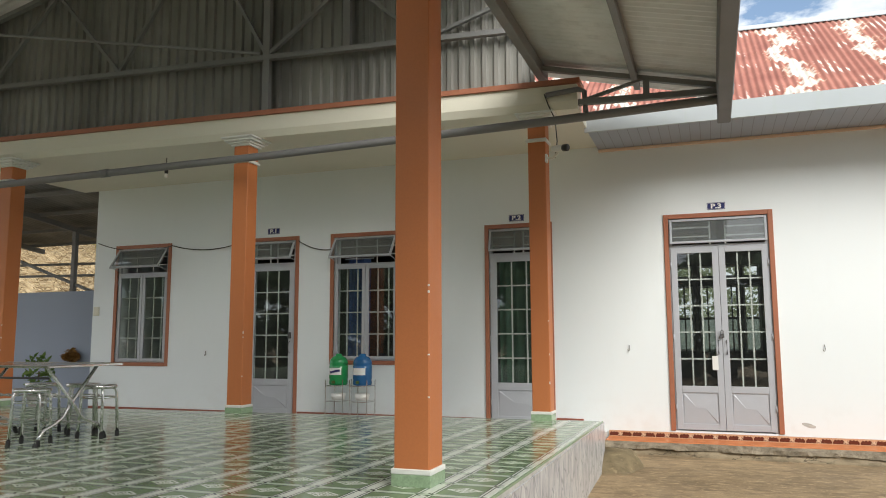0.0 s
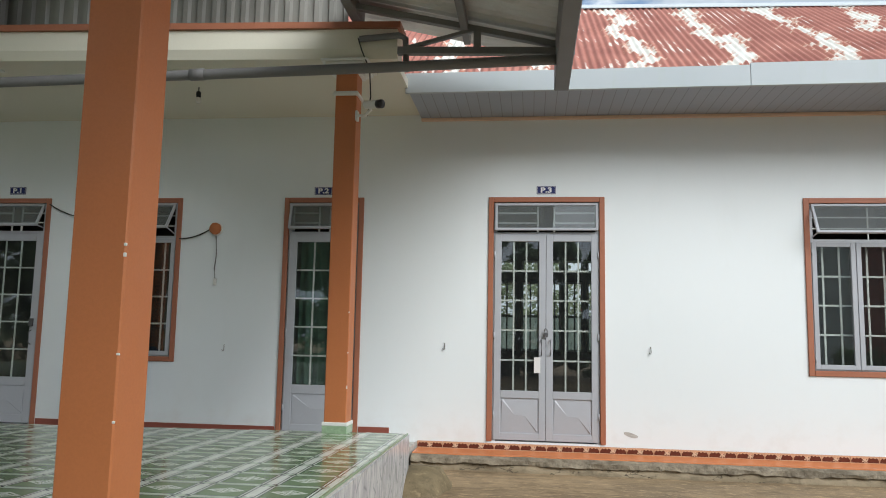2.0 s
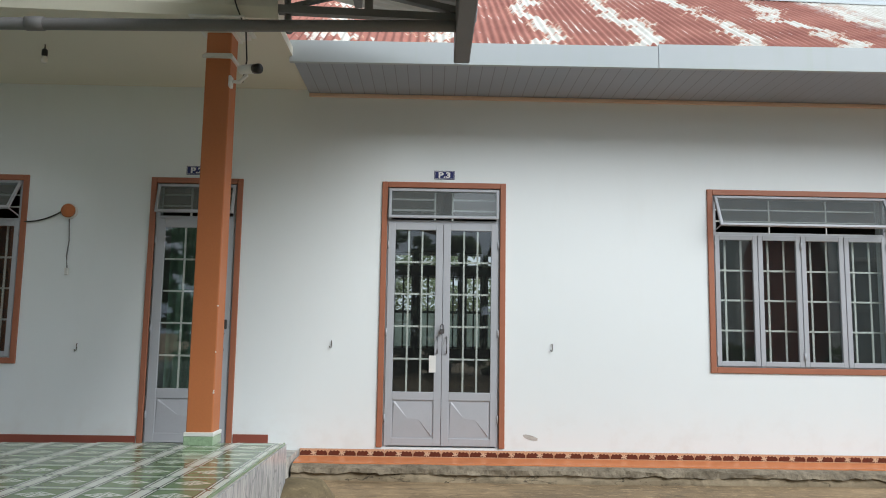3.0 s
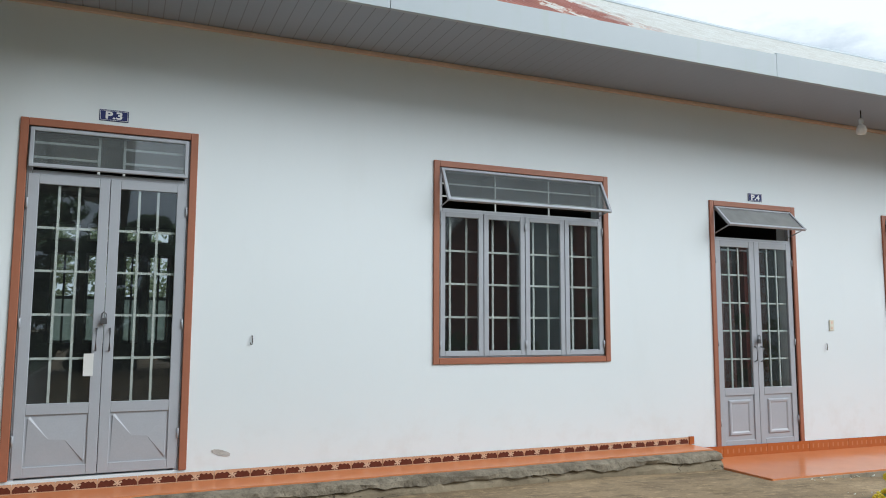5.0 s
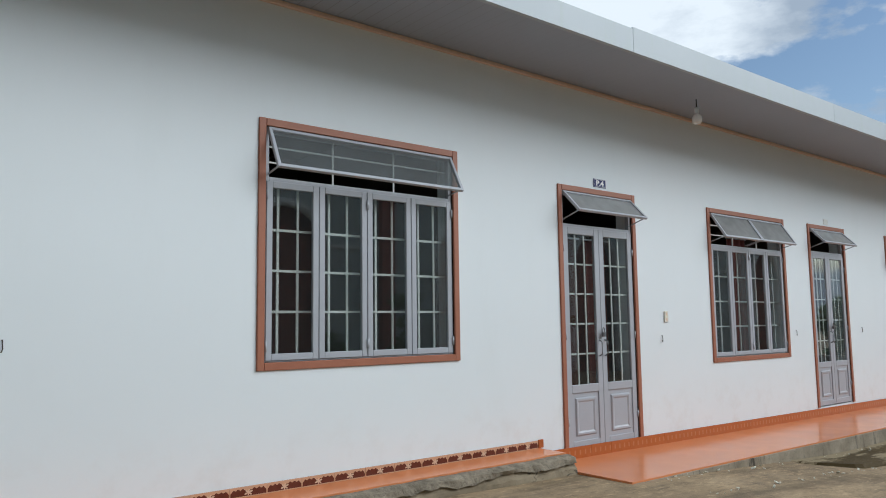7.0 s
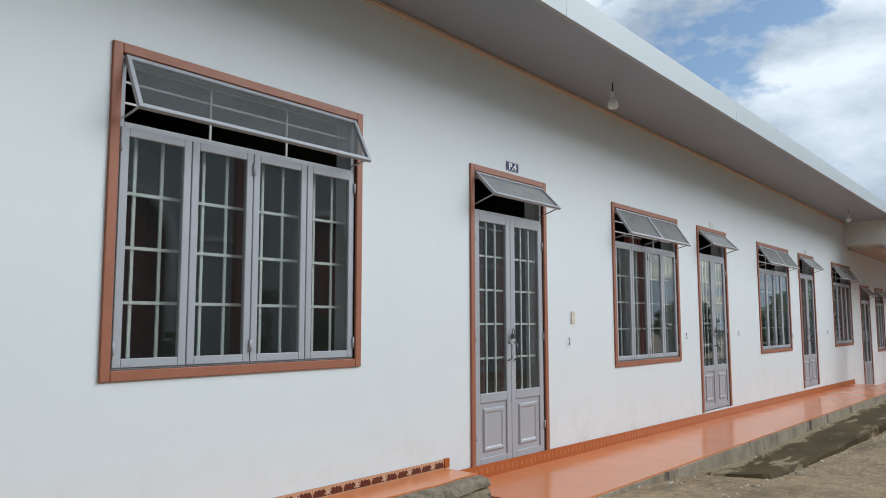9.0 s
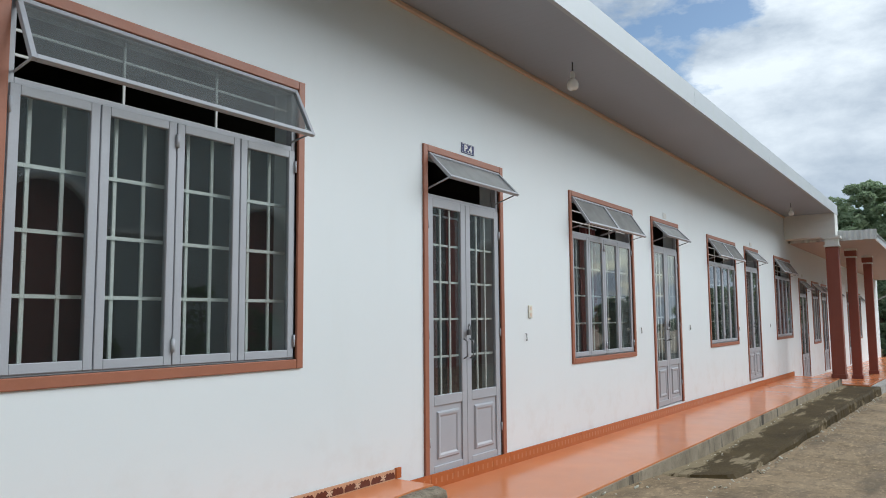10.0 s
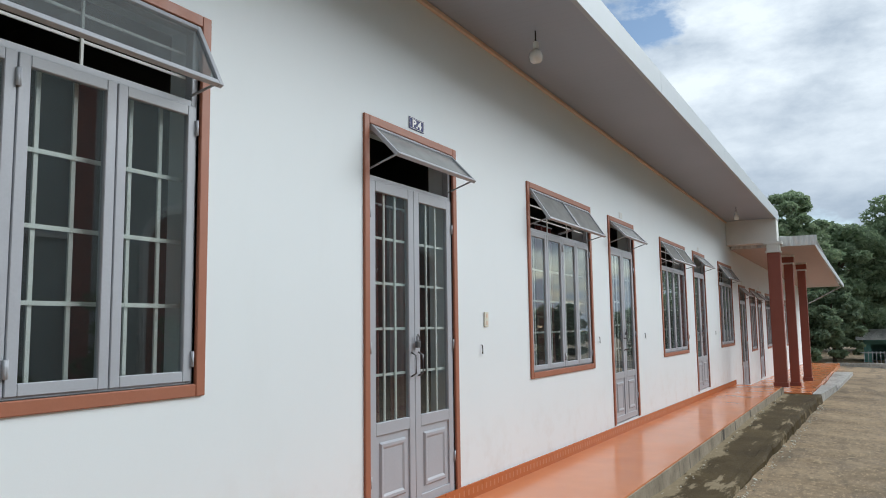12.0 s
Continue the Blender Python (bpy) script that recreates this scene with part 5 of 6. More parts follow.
def plate(text, x, z, w=0.20, h=0.085):
    p = thing("number_plate", x, WY, z, "navy enamel room number plate with white letters" if text else "small pale unreadable number plate", "number plate", "room plates")
    part("board", boxes((x - w / 2, x + w / 2, WY - 0.006, WY - 0.0005, z - h / 2, z + h / 2), bevel=0.002), M_NAVY if text else M_WHITE, p)
    t, e = 0.0025, 0.006
    a, b, c, d = x - w / 2 + e, x + w / 2 - e, z - h / 2 + e, z + h / 2 - e
    part("border", boxes((a, b, WY - 0.0075, WY - 0.006, c, c + t), (a, b, WY - 0.0075, WY - 0.006, d - t, d), (a, a + t, WY - 0.0075, WY - 0.006, c + t, d - t), (b - t, b, WY - 0.0075, WY - 0.006, c + t, d - t)), M_LETTER, p)
    if text:
        me = text_mesh(text, 0.074)
        me.transform(pose(x, WY - 0.0075, z - 0.002, 90, 0, 0) @ Matrix.Diagonal((1.35, 1, 1, 1)))
        me.materials.append(M_LETTER)
        ob = new("lettering", me)
        ob.parent = p
        ob.matrix_parent_inverse = p.matrix_world.inverted()


plate("P.1", -6.02, 3.13)
plate("P.2", -2.40, 3.115)
plate("P.3", 0.02, 3.115)
plate("P.4", 6.36, 2.955)
plate("", 11.50, 2.95, 0.14, 0.08)
plate("", 16.80, 2.95, 0.14, 0.08)
plate("", 22.65, 2.58, 0.14, 0.08)
plate("", 26.3, 2.57, 0.14, 0.08)


# ---- small fittings on the wall ----
M_HOOK = plain("rusty_dark_wire", (0.06, 0.05, 0.045), 0.6)
def hook(x, z):
    h = thing("wall_hook", x, WY, z, "small dark wire hook screwed into the wall", "hook", "wall hooks")
    part("wire", tube(bmesh.new(), [(x, WY, z + 0.035), (x, WY - 0.012, z + 0.035), (x + 0.003, WY - 0.014, z - 0.015), (x - 0.002, WY - 0.016, z - 0.032), (x - 0.012, WY - 0.018, z - 0.032), (x - 0.016, WY - 0.018, z - 0.016)], 0.004, 6), M_HOOK, h)


for x, z in ((-7.13, 1.37), (-3.443, 1.385), (-1.033, 1.45), (1.077, 1.45), (7.33, 1.35), (10.40, 1.36), (12.50, 1.37), (15.55, 1.30), (18.3, 1.33)):
    hook(x, z)
sw = thing("wall_socket", 7.42, WY, 1.60, "cream plastic wall socket", "socket")
part("plate", boxes((7.385, 7.455, WY - 0.012, WY - 0.0005, 1.53, 1.65), bevel=0.003), M_CREAM, sw)
for z in (1.605, 1.545):
    part("inlet", boxes((7.407, 7.433, WY - 0.014, WY - 0.0121, z, z + 0.03)), M_CORNICE, sw)
sw = thing("wall_switch", -9.16, WY, 2.07, "small grey switch box on the wall corner", "switch")
part("plate", boxes((-9.27, -9.17, WY - 0.03, WY - 0.0005, 1.95, 2.09), bevel=0.005), M_CREAM, sw)
bell = thing("alarm_bell", -3.60, WY, 2.69, "round terracotta bell on a white base", "bell")
part("base", lathe(bmesh.new(), [(0.001, 0), (0.075, 0), (0.075, 0.03), (0.001, 0.03)], (0, 0, 0)), M_PLASTIC_W, bell)
part("dome", lathe(bmesh.new(), [(0.001, 0.0305), (0.066, 0.031), (0.066, 0.05), (0.05, 0.066), (0.001, 0.072)], (0, 0, 0)), M_COL, bell, smooth=True)
for ob in bell.children:
    ob.data.transform(pose(-3.60, WY - 0.0005, 2.69, 90, 0, 0))
cord = thing("bell_cord", -3.59, WY, 2.3, "grey cord ending in a white pull switch", "cord")
part("flex", tube(bmesh.new(), [(-3.60, WY - 0.01, 2.62), (-3.585, WY - 0.01, 2.4), (-3.60, WY - 0.01, 2.25), (-3.587, WY - 0.01, 2.14)], 0.006, 6), M_PIPE, cord)
part("switch", boxes((-3.607, -3.567, WY - 0.025, WY - 0.002, 2.07, 2.14), bevel=0.006), M_PLASTIC_W, cord)
cab = thing("wall_cable", -6, WY, 2.9, "thin dark cable sagging along the wall", "cable")
def sag(a, b, drop, n=14):
    a, b = Vector(a), Vector(b)
    return [a.lerp(b, i / n) - Vector((0, 0, drop * 4 * (i / n) * (1 - i / n))) for i in range(n + 1)]


part("flex", tube(bmesh.new(), sag((-9.25, WY - 0.012, 3.10), (-7.8, WY - 0.02, 3.0), 0.10) + sag((-7.8, WY - 0.02, 3.0), (-6.45, WY - 0.02, 3.02), 0.10)[1:], 0.007, 6), M_BLACK, cab)
part("flex", tube(bmesh.new(), sag((-5.6, WY - 0.02, 2.97), (-5.05, WY - 0.02, 2.82), 0.05), 0.007, 6), M_BLACK, cab)
part("flex", tube(bmesh.new(), sag((-4.02, WY - 0.02, 2.58), (-3.66, WY - 0.02, 2.69), 0.03), 0.007, 6), M_BLACK, cab)
scar = thing("plaster_chip", 1.0, WY, 0.62, "patch of broken plaster showing grey cement", "plaster chip")
for cx, cz, s in ((0.87, 0.605, 0.07),):
    bm = bmesh.new()
    vs = [bm.verts.new((cx + s * math.cos(t) * (1 + 0.3 * noise.noise((t, cx, 0))), WY - 0.0025, cz - 0.25 * s * math.cos(t) + 0.33 * s * math.sin(t))) for t in [k * 0.45 for k in range(14)]]
    bm.faces.new(vs)
ex = bmesh.ops.extrude_face_region(bm, geom=bm.faces[:])
bmesh.ops.translate(bm, vec=(0, 0.004, 0), verts=[v for v in ex["geom"] if isinstance(v, bmesh.types.BMVert)])
part("chip", bm, M_STEP, scar)


def bulb(x, y, z, drop, clear=False):
    b = thing("hanging_bulb", x, y, z, "frosted bulb hanging from the soffit" if not clear else "bare clear bulb hanging from the porch ceiling", "light bulb", "bulbs")
    part("flex", tube(bmesh.new(), [(x, y, z), (x, y, z - drop)], 0.006, 6), M_BLACK, b)
    part("holder", lathe(bmesh.new(), [(0.018, 0), (0.024, 0.02), (0.024, 0.06), (0.014, 0.07)], (x, y, z - drop - 0.06), 14), M_PLASTIC_W if not clear else M_BLACK, b, smooth=True)
    k = 1.0 if not clear else 0.5
    part("globe", lathe(bmesh.new(), [(0.004, -0.115 * k), (0.034 * k, -0.112 * k), (0.050 * k, -0.097 * k), (0.055 * k, -0.06 * k), (0.045 * k, -0.025 * k), (0.020, 0.0)], (x, y, z - drop - 0.055), 18), M_BULB, b, smooth=True)


bulb(7.42, 9.0, 3.914, 0.10)
bulb(18.2, 8.95, 3.914, 0.10)
bulb(-6.75, 8.05, 3.952, 0.16, True)
bulb(-3.40, 8.45, 3.952, 0.05, True)

cc = thing("security_camera", -1.50, 7.83, 3.5, "white bullet security camera with black face on a bracket", "camera")
part("bracket", tube(bmesh.new(), [(-1.665, 7.86, 3.46), (-1.58, 7.84, 3.45), (-1.52, 7.82, 3.50)], 0.014, 8), M_PLASTIC_W, cc)
part("base", boxes((-1.665, -1.64, 7.83, 7.89, 3.41, 3.50), bevel=0.006), M_PLASTIC_W, cc)
bm = lathe(bmesh.new(), [(0.030, -0.09), (0.036, -0.085), (0.036, 0.085), (0.032, 0.09)], (0, 0, 0), 16)
bmesh.ops.transform(bm, matrix=look((-1.50, 7.79, 3.535), (-1.20, 7.60, 3.49)), verts=bm.verts)
part("body", bm, M_PLASTIC_W, cc, smooth=True)
bm = lathe(bmesh.new(), [(0.034, -0.115), (0.038, -0.11), (0.038, -0.06), (0.034, -0.058)], (0, 0, 0), 16)
bmesh.ops.transform(bm, matrix=look((-1.50, 7.79, 3.535), (-1.20, 7.60, 3.49)), verts=bm.verts)
part("hood", bm, M_BLACK, cc, smooth=True)
part("flex", tube(bmesh.new(), [(-1.64, 7.75, 4.12), (-1.60, 7.74, 4.0), (-1.54, 7.80, 3.85), (-1.53, 7.83, 3.62), (-1.56, 7.85, 3.45)], 0.006, 6), M_BLACK, cc)


# ---- water bottles on wire racks ----
def water_stand(x, y, m, colour):
    z = 0.46
    r = thing("bottle_rack", x, y, z, "thin steel wire rack holding a water bottle", "rack", "bottle racks")
    s = 0.125
    for sx in (-1, 1):
        for sy in (-1, 1):
            part("leg", tube(bmesh.new(), [(x + sx * s, y + sy * s, z), (x + sx * s, y + sy * s, z + 0.58)], 0.006, 6), M_CHROME, r)
        part("foot", tube(bmesh.new(), [(x + sx * s, y - s - 0.05, z + 0.006), (x + sx * s, y - s, z + 0.03), (x + sx * s, y + s, z + 0.03)], 0.006, 6), M_CHROME, r)
    for h in (0.30, 0.50):
        part("ring", tube(bmesh.new(), [(x - s, y - s, z + h), (x + s, y - s, z + h), (x + s, y + s, z + h), (x - s, y + s, z + h), (x - s, y - s, z + h)], 0.005, 6), M_CHROME, r)
    part("tray", lathe(bmesh.new(), [(0.05, 0), (0.085, 0.01), (0.10, 0.09), (0.095, 0.09)], (x, y, z + 0.31), 16), M_PLASTIC_W, r, "white plastic tray", True)
    b = thing("water_bottle", x, y, z + 0.505, "large %s plastic water bottle with a tap" % colour, "water bottle", "water bottles")
    prof = [(0.09, 0), (0.122, 0.012), (0.126, 0.04), (0.120, 0.075), (0.126, 0.10), (0.126, 0.25), (0.119, 0.265), (0.126, 0.285), (0.120, 0.32), (0.09, 0.365), (0.045, 0.385), (0.04, 0.41), (0.03, 0.415)]
    part("body", lathe(bmesh.new(), prof, (x, y, z + 0.505), 28), m, b, smooth=True)
    bm = bmesh.new()
    n = 10
    cols = [[bm.verts.new((x + 0.128 * math.sin(t), y - 0.128 * math.cos(t), z + 0.505 + h)) for h in (0.14, 0.23)] for t in [-0.75 + 1.5 * k / n for k in range(n + 1)]]
    for p, q in zip(cols, cols[1:]):
        bm.faces.new((p[0], q[0], q[1], p[1]))
    part("label", bm, M_PLASTIC_W, b, "pale paper label")
    bm = bmesh.new()
    cols = [[bm.verts.new((x + 0.1285 * math.sin(t), y - 0.1285 * math.cos(t), z + 0.505 + h + 0.012 * math.sin(3 * t))) for h in (0.168, 0.198)] for t in [-0.6 + 1.2 * k / n for k in range(n + 1)]]
    for p, q in zip(cols, cols[1:]):
        bm.faces.new((p[0], q[0], q[1], p[1]))
    if colour == "green":
        part("label_band", bm, M_NAVY, b)
    else:
        bm.free()
    part("tap", boxes((x - 0.015, x + 0.015, y - 0.17, y - 0.12, z + 0.535, z + 0.57), bevel=0.005), M_LEAF3, b, "green tap")


water_stand(-4.78, 9.2, M_PLASTIC_G, "green")
water_stand(-4.43, 9.2, M_PLASTIC_B, "blue")


# ---- folding table and stools on the porch ----
def stool(x, y, turn=0.0):
    s = thing("stool", 0, 0, 0, "round stainless steel stool with black rubber feet", "stool", "stools round the table")
    part("seat", lathe(bmesh.new(), [(0.12, 0.405), (0.135, 0.41), (0.142, 0.422), (0.135, 0.435), (0.03, 0.432)], (0, 0, 0), 24), M_CHROME, s, smooth=True)
    for k in range(4):
        a = math.pi / 4 + k * math.pi / 2
        c, n = math.cos(a), math.sin(a)
        l = part("leg", tube(bmesh.new(), [(0.10 * c, 0.10 * n, 0.412), (0.128 * c, 0.128 * n, 0.40), (0.138 * c, 0.138 * n, 0.37), (0.155 * c, 0.155 * n, 0.03)], 0.0125, 8), M_CHROME, s, smooth=True)
        part("rubber_foot", tube(bmesh.new(), [(0.153 * c, 0.153 * n, 0.05), (0.157 * c, 0.157 * n, 0.0)], 0.017, 8), M_RUBBER, l)
    part("foot_ring", tube(bmesh.new(), [(0.138 * math.cos(t), 0.138 * math.sin(t), 0.33) for t in [k * math.pi / 8 for k in range(17)]], 0.006, 6), M_CHROME, s)
    s.matrix_world = pose(x, y, porch_z(y), 0, 0, turn)
    return s


first = stool(-5.10, 4.72, 25)
for x, y, a in ((-5.0, 5.30, 10), (-5.33, 5.45, 50), (-5.75, 5.40, 15), (-5.80, 4.70, 33)):
    copy_thing(first, pose(x, y, porch_z(y), 0, 0, a))
TZ0 = porch_z(4.9)
t = thing("folding_table", -5.4, 4.95, TZ0, "low folding stainless steel table with crossed bent legs", "table")
tz = TZ0 + 0.615
tx0, tx1, ty0, ty1 = -6.10, -4.80, 4.58, 5.32
part("tabletop", boxes((tx0, tx1, ty0, ty1, tz - 0.012, tz), bevel=0.005), M_CHROME, t)
part("rim", boxes((tx0 - 0.012, tx1 + 0.012, ty0 - 0.012, ty0, tz - 0.018, tz + 0.003), (tx0 - 0.012, tx1 + 0.012, ty1, ty1 + 0.012, tz - 0.018, tz + 0.003), (tx1, tx1 + 0.012, ty0, ty1, tz - 0.018, tz + 0.003), bevel=0.004), M_CHROME, t)
for x in (-4.92, -5.90):
    for k, (a, b) in enumerate(((4.66, 5.27), (5.20, 4.63))):
        u = x + 0.018 * (1 - 2 * k)
        pts = [(u, a, tz - 0.012), (u, a + (b - a) * 0.50, TZ0 + 0.27), (u, a + (b - a) * 0.58, TZ0 + 0.20), (u, a + (b - a) * 0.72, TZ0 + 0.155), (u, a + (b - a) * 0.88, TZ0 + 0.12), (u, b, TZ0 + 0.03)]
        l = part("crossed_leg", tube(bmesh.new(), pts, 0.0135, 10), M_CHROME, t, smooth=True)
        part("rubber_foot", tube(bmesh.new(), [(u, b - (b - a) * 0.03, TZ0 + 0.05), (u, b + (b - a) * 0.01, TZ0)], 0.019, 8), M_RUBBER, l)
for y, z in ((4.80, 0.14), (5.10, 0.14), (4.93, 0.36)):
    bm = bmesh.new()
    for k in (0, math.pi):
        tube(bm, [(-5.90 + 0.98 * i / 40, y + 0.007 * math.cos(i * 0.9 + k), TZ0 + z + 0.007 * math.sin(i * 0.9 + k)) for i in range(41)], 0.006, 5)
    part("twisted_stretcher", bm, M_CHROME, t)
part("under_rail", tube(bmesh.new(), [(-5.9, 4.70, tz - 0.10), (-4.92, 4.70, tz - 0.10)], 0.009, 8), M_DARKMETAL, t)


# ---- plants ----
def tree(x, y, height, spread, m, seed, leafsize, label, clumps=34, per=420, low=0.12):
    rng = random.Random(seed)
    z = ground_z(x, y) - 0.1
    t = thing("tree", x, y, z, label, "tree", "trees beyond the yard")
    bm = bmesh.new()
    tube(bm, [(x, y, z), (x + 0.1, y, z + height * 0.2), (x - 0.05, y + 0.1, z + height * 0.45), (x, y, z + height * 0.8)], [0.03 * height, 0.022 * height, 0.016 * height, 0.004 * height], 10)
    limbs = []
    for k in range(9):
        a, h = rng.uniform(0, 6.28), height * rng.uniform(0.25, 0.65)
        e = Vector((x + math.cos(a) * spread * 0.5, y + math.sin(a) * spread * 0.5, z + h + height * rng.uniform(0.1, 0.25)))
        tube(bm, [(x, y, z + h), Vector((x, y, z + h)).lerp(e, 0.5) + Vector((0, 0, 0.15)), e], [0.011 * height, 0.007 * height, 0.003 * height], 6)
        limbs.append(e)
    part("trunk", bm, M_BARK, t, smooth=True)
    bm = bmesh.new()
    for k in range(clumps):
        if k < len(limbs):
            c = limbs[k]
        else:
            a, r = rng.uniform(0, 6.28), spread * rng.random() ** 0.5
            h = rng.uniform(low, 0.97)
            r *= math.sqrt(max(0.02, 1 - ((h - 0.45) / 0.58) ** 2))
            c = Vector((x + math.cos(a) * r, y + math.sin(a) * r, z + height * h))
        s = spread * rng.uniform(0.13, 0.26)
        leaf_cloud(bm, c, (s, s, s * 0.62), per, leafsize, rng)
    part("crown", bm, m, t)


tree(52.0, 11.2, 10.6, 3.3, M_LEAF, 3, 0.19, "tall leafy green tree beyond the wing", 95, 190)
tree(57.0, 8.2, 9.2, 3.4, M_LEAF, 5, 0.19, "broad leafy green tree beyond the yard", 95, 190)
tree(60.0, 3.2, 11.4, 4.4, M_LEAF, 6, 0.20, "broad leafy green tree beyond the yard", 100, 190, 0.34)
tree(49.0, 9.6, 4.4, 1.7, M_LEAF2, 8, 0.14, "dark dense low tree beyond the wing", 70, 170)
tree(51.0, 8.3, 4.8, 1.6, M_LEAF2, 9, 0.14, "dark dense low tree beyond the wing", 70, 170)
tree(64.0, -2.5, 4.8, 4.0, M_LEAF2, 13, 0.24, "dark green tree at the end of the yard", 80, 180)
tree(60.0, 14.5, 9.0, 4.2, M_LEAF, 21, 0.22, "leafy green tree behind the wing", 70, 180)
tree(57.0, -8.5, 4.4, 3.0, M_LEAF2, 44, 0.2, "dark garden tree along the far side of the yard", 60, 150, 0.05)
for tx, ty, th, ts, tseed in ((-30.0, -12.0, 8.0, 4.0, 58), (-23.5, -11.0, 7.5, 3.6, 59), (-18.0, -12.0, 7.0, 3.2, 60), (-13.0, -11.0, 7.0, 3.0, 61), (-8.0, -12.5, 6.2, 3.0, 62), (-3.5, -11.5, 7.4, 2.8, 63), (0.6, -13.0, 5.6, 2.4, 64), (4.2, -11.0, 6.8, 2.4, 65)):
    tree(tx, ty, th, ts, M_LEAF2, tseed, 0.17, "leafy garden tree across the yard", 110, 130, 0.03)
tree(74.0, 6.5, 10.5, 7.0, M_LEAF2, 22, 0.3, "dark spreading tree far beyond the yard", 110, 160, 0.05)

rng = random.Random(4)
sh = thing("flower_bush", 2.58, 5.06, ground_z(2.6, 5.1), "leafy bush with small yellow flower heads", "bush")
bz = ground_z(2.6, 5.1) - 0.04
bm = bmesh.new()
for k in range(12):
    a = k * 0.55
    tube(bm, [(2.58, 5.06, bz), (2.58 + 0.16 * math.cos(a), 5.06 + 0.16 * math.sin(a), bz + 0.5), (2.58 + 0.3 * math.cos(a), 5.06 + 0.3 * math.sin(a), bz + 0.75)], [0.008, 0.006, 0.003], 5)
part("stems", bm, M_BARK, sh)
bm = bmesh.new()
leaf_cloud(bm, (2.58, 5.06, bz + 0.60), (0.40, 0.40, 0.48), 4200, 0.022, rng, 0.35)
part("leaves", bm, M_LEAF3, sh)
for k in range(60):
    d = Vector((rng.gauss(0, 1), rng.gauss(0, 1), abs(rng.gauss(0, 1)) + 0.1)).normalized()
    c = Vector((2.58 + d.x * 0.41, 5.06 + d.y * 0.41, bz + 0.61 + d.z * 0.49))
    bm = bmesh.new()
    for j in range(12):
        o = Vector((rng.gauss(0, 1), rng.gauss(0, 1), rng.gauss(0, 1))).normalized() * 0.016
        bmesh.ops.create_icosphere(bm, subdivisions=1, radius=0.007, matrix=Matrix.Translation(c + o))
    part("flower_head", bm, M_FLOWER, sh, "yellow flower head")


# ---- beyond the west end: sheet fence, lean-to, bank ----
fence = setting("wall_fence", boxes((-15.5, -9.45, 10.9, 10.94, 0.2, 2.47)), M_BLUEPANEL, "blue-grey sheet fence beside the house", "fence")
for x in (-15.4, -13.2, -11.3):
    part("post", boxes((x - 0.04, x + 0.04, 10.95, 11.03, 0.2, 3.6)), M_TRUSS, fence)
lt = setting("roof_leanto", corrugated(bmesh.new(), (-16.5, 9.0, 4.15), (7.1, 0, 0), (0, 4.0, -0.45), 0.12, 0.014), M_GABLE, "dark zinc lean-to roof beside the house", "roof")
for y, z in ((9.6, 3.98), (10.6, 3.86), (11.6, 3.74), (12.6, 3.62)):
    part("purlin", boxes((-16.4, -9.42, y - 0.03, y + 0.03, z, z + 0.06)), M_TRUSS, lt)
for x in (-14.2, -11.8):
    part("rafter", bar(bmesh.new(), (x, 9.2, 4.0), (x, 12.9, 3.55), 0.06, 0.10), M_TRUSS, lt)
part("brace", bar(bmesh.new(), (-14.0, 11.0, 3.55), (-9.8, 11.0, 2.1), 0.05, 0.05), M_TRUSS, lt)
for z in (3.0, 3.25):
    part("rail", bar(bmesh.new(), (-16.0, 12.6, z), (-9.6, 12.6, z - 0.1), 0.04, 0.05), M_TRUSS, lt)
bm = bmesh.new()
rows = []
for j in range(15):
    y = 13.0 + j
    rows.append([bm.verts.new((-60 + i * 2.0, y, 1.6 + 0.62 * j + 0.35 * noise.noise((i * 0.6, j * 0.5, 1)))) for i in range(24)])
for p, q in zip(rows, rows[1:]):
    for i in range(23):
        bm.faces.new((p[i], p[i + 1], q[i + 1], q[i]))
setting("ground_bank", bm, M_STRAW, "steep bank of dry straw-coloured grass", "bank", True)
rng = random.Random(9)
bm = bmesh.new()
for _ in range(9000):
    x, y = rng.uniform(-26, -10), rng.uniform(13.0, 20)
    z = 1.6 + 0.62 * (y - 13)
    a, s = rng.uniform(0, 6.28), rng.uniform(0.2, 0.75)
    d = Vector((math.cos(a) * s, math.sin(a) * s * 0.4 - 0.1, rng.uniform(-0.1, 0.35)))
    w = Vector((0, 0, 0.02))
    p = Vector((x, y, z + 0.1))
    bm.faces.new([bm.verts.new(v) for v in (p - w, p + d, p + w)])
tagged(link("dry_grass", bm, M_BLADE), "matted dry grass on the bank", "grass", kind="stuff")
bm = bmesh.new()
for k in range(70):
    leaf_cloud(bm, (rng.uniform(-45, -11), rng.uniform(15.2, 20.5), rng.uniform(3.7, 7.2)), (1.3, 1.0, 0.7), 130, 0.14, rng)
tagged(link("scrub", bm, M_HILL), "yellow-green scrub on top of the bank", "scrub", kind="stuff")
PX, PY = -9.80, 9.0
pot = thing("potted_plant", PX, PY, 0.46, "leafy potted plant standing by the fence", "plant")
part("pot", lathe(bmesh.new(), [(0.10, 0), (0.15, 0.28), (0.16, 0.30), (0.13, 0.29)], (PX, PY, 0.46), 18), M_STEP, pot, smooth=True)
bm = bmesh.new()
leaf_cloud(bm, (PX, PY, 1.08), (0.22, 0.22, 0.30), 130, 0.06, rng)
part("leaves", bm, M_LEAF3, pot)
part("stem", tube(bmesh.new(), [(PX, PY, 0.7), (PX, PY, 1.1)], 0.012, 6), M_BARK, pot)
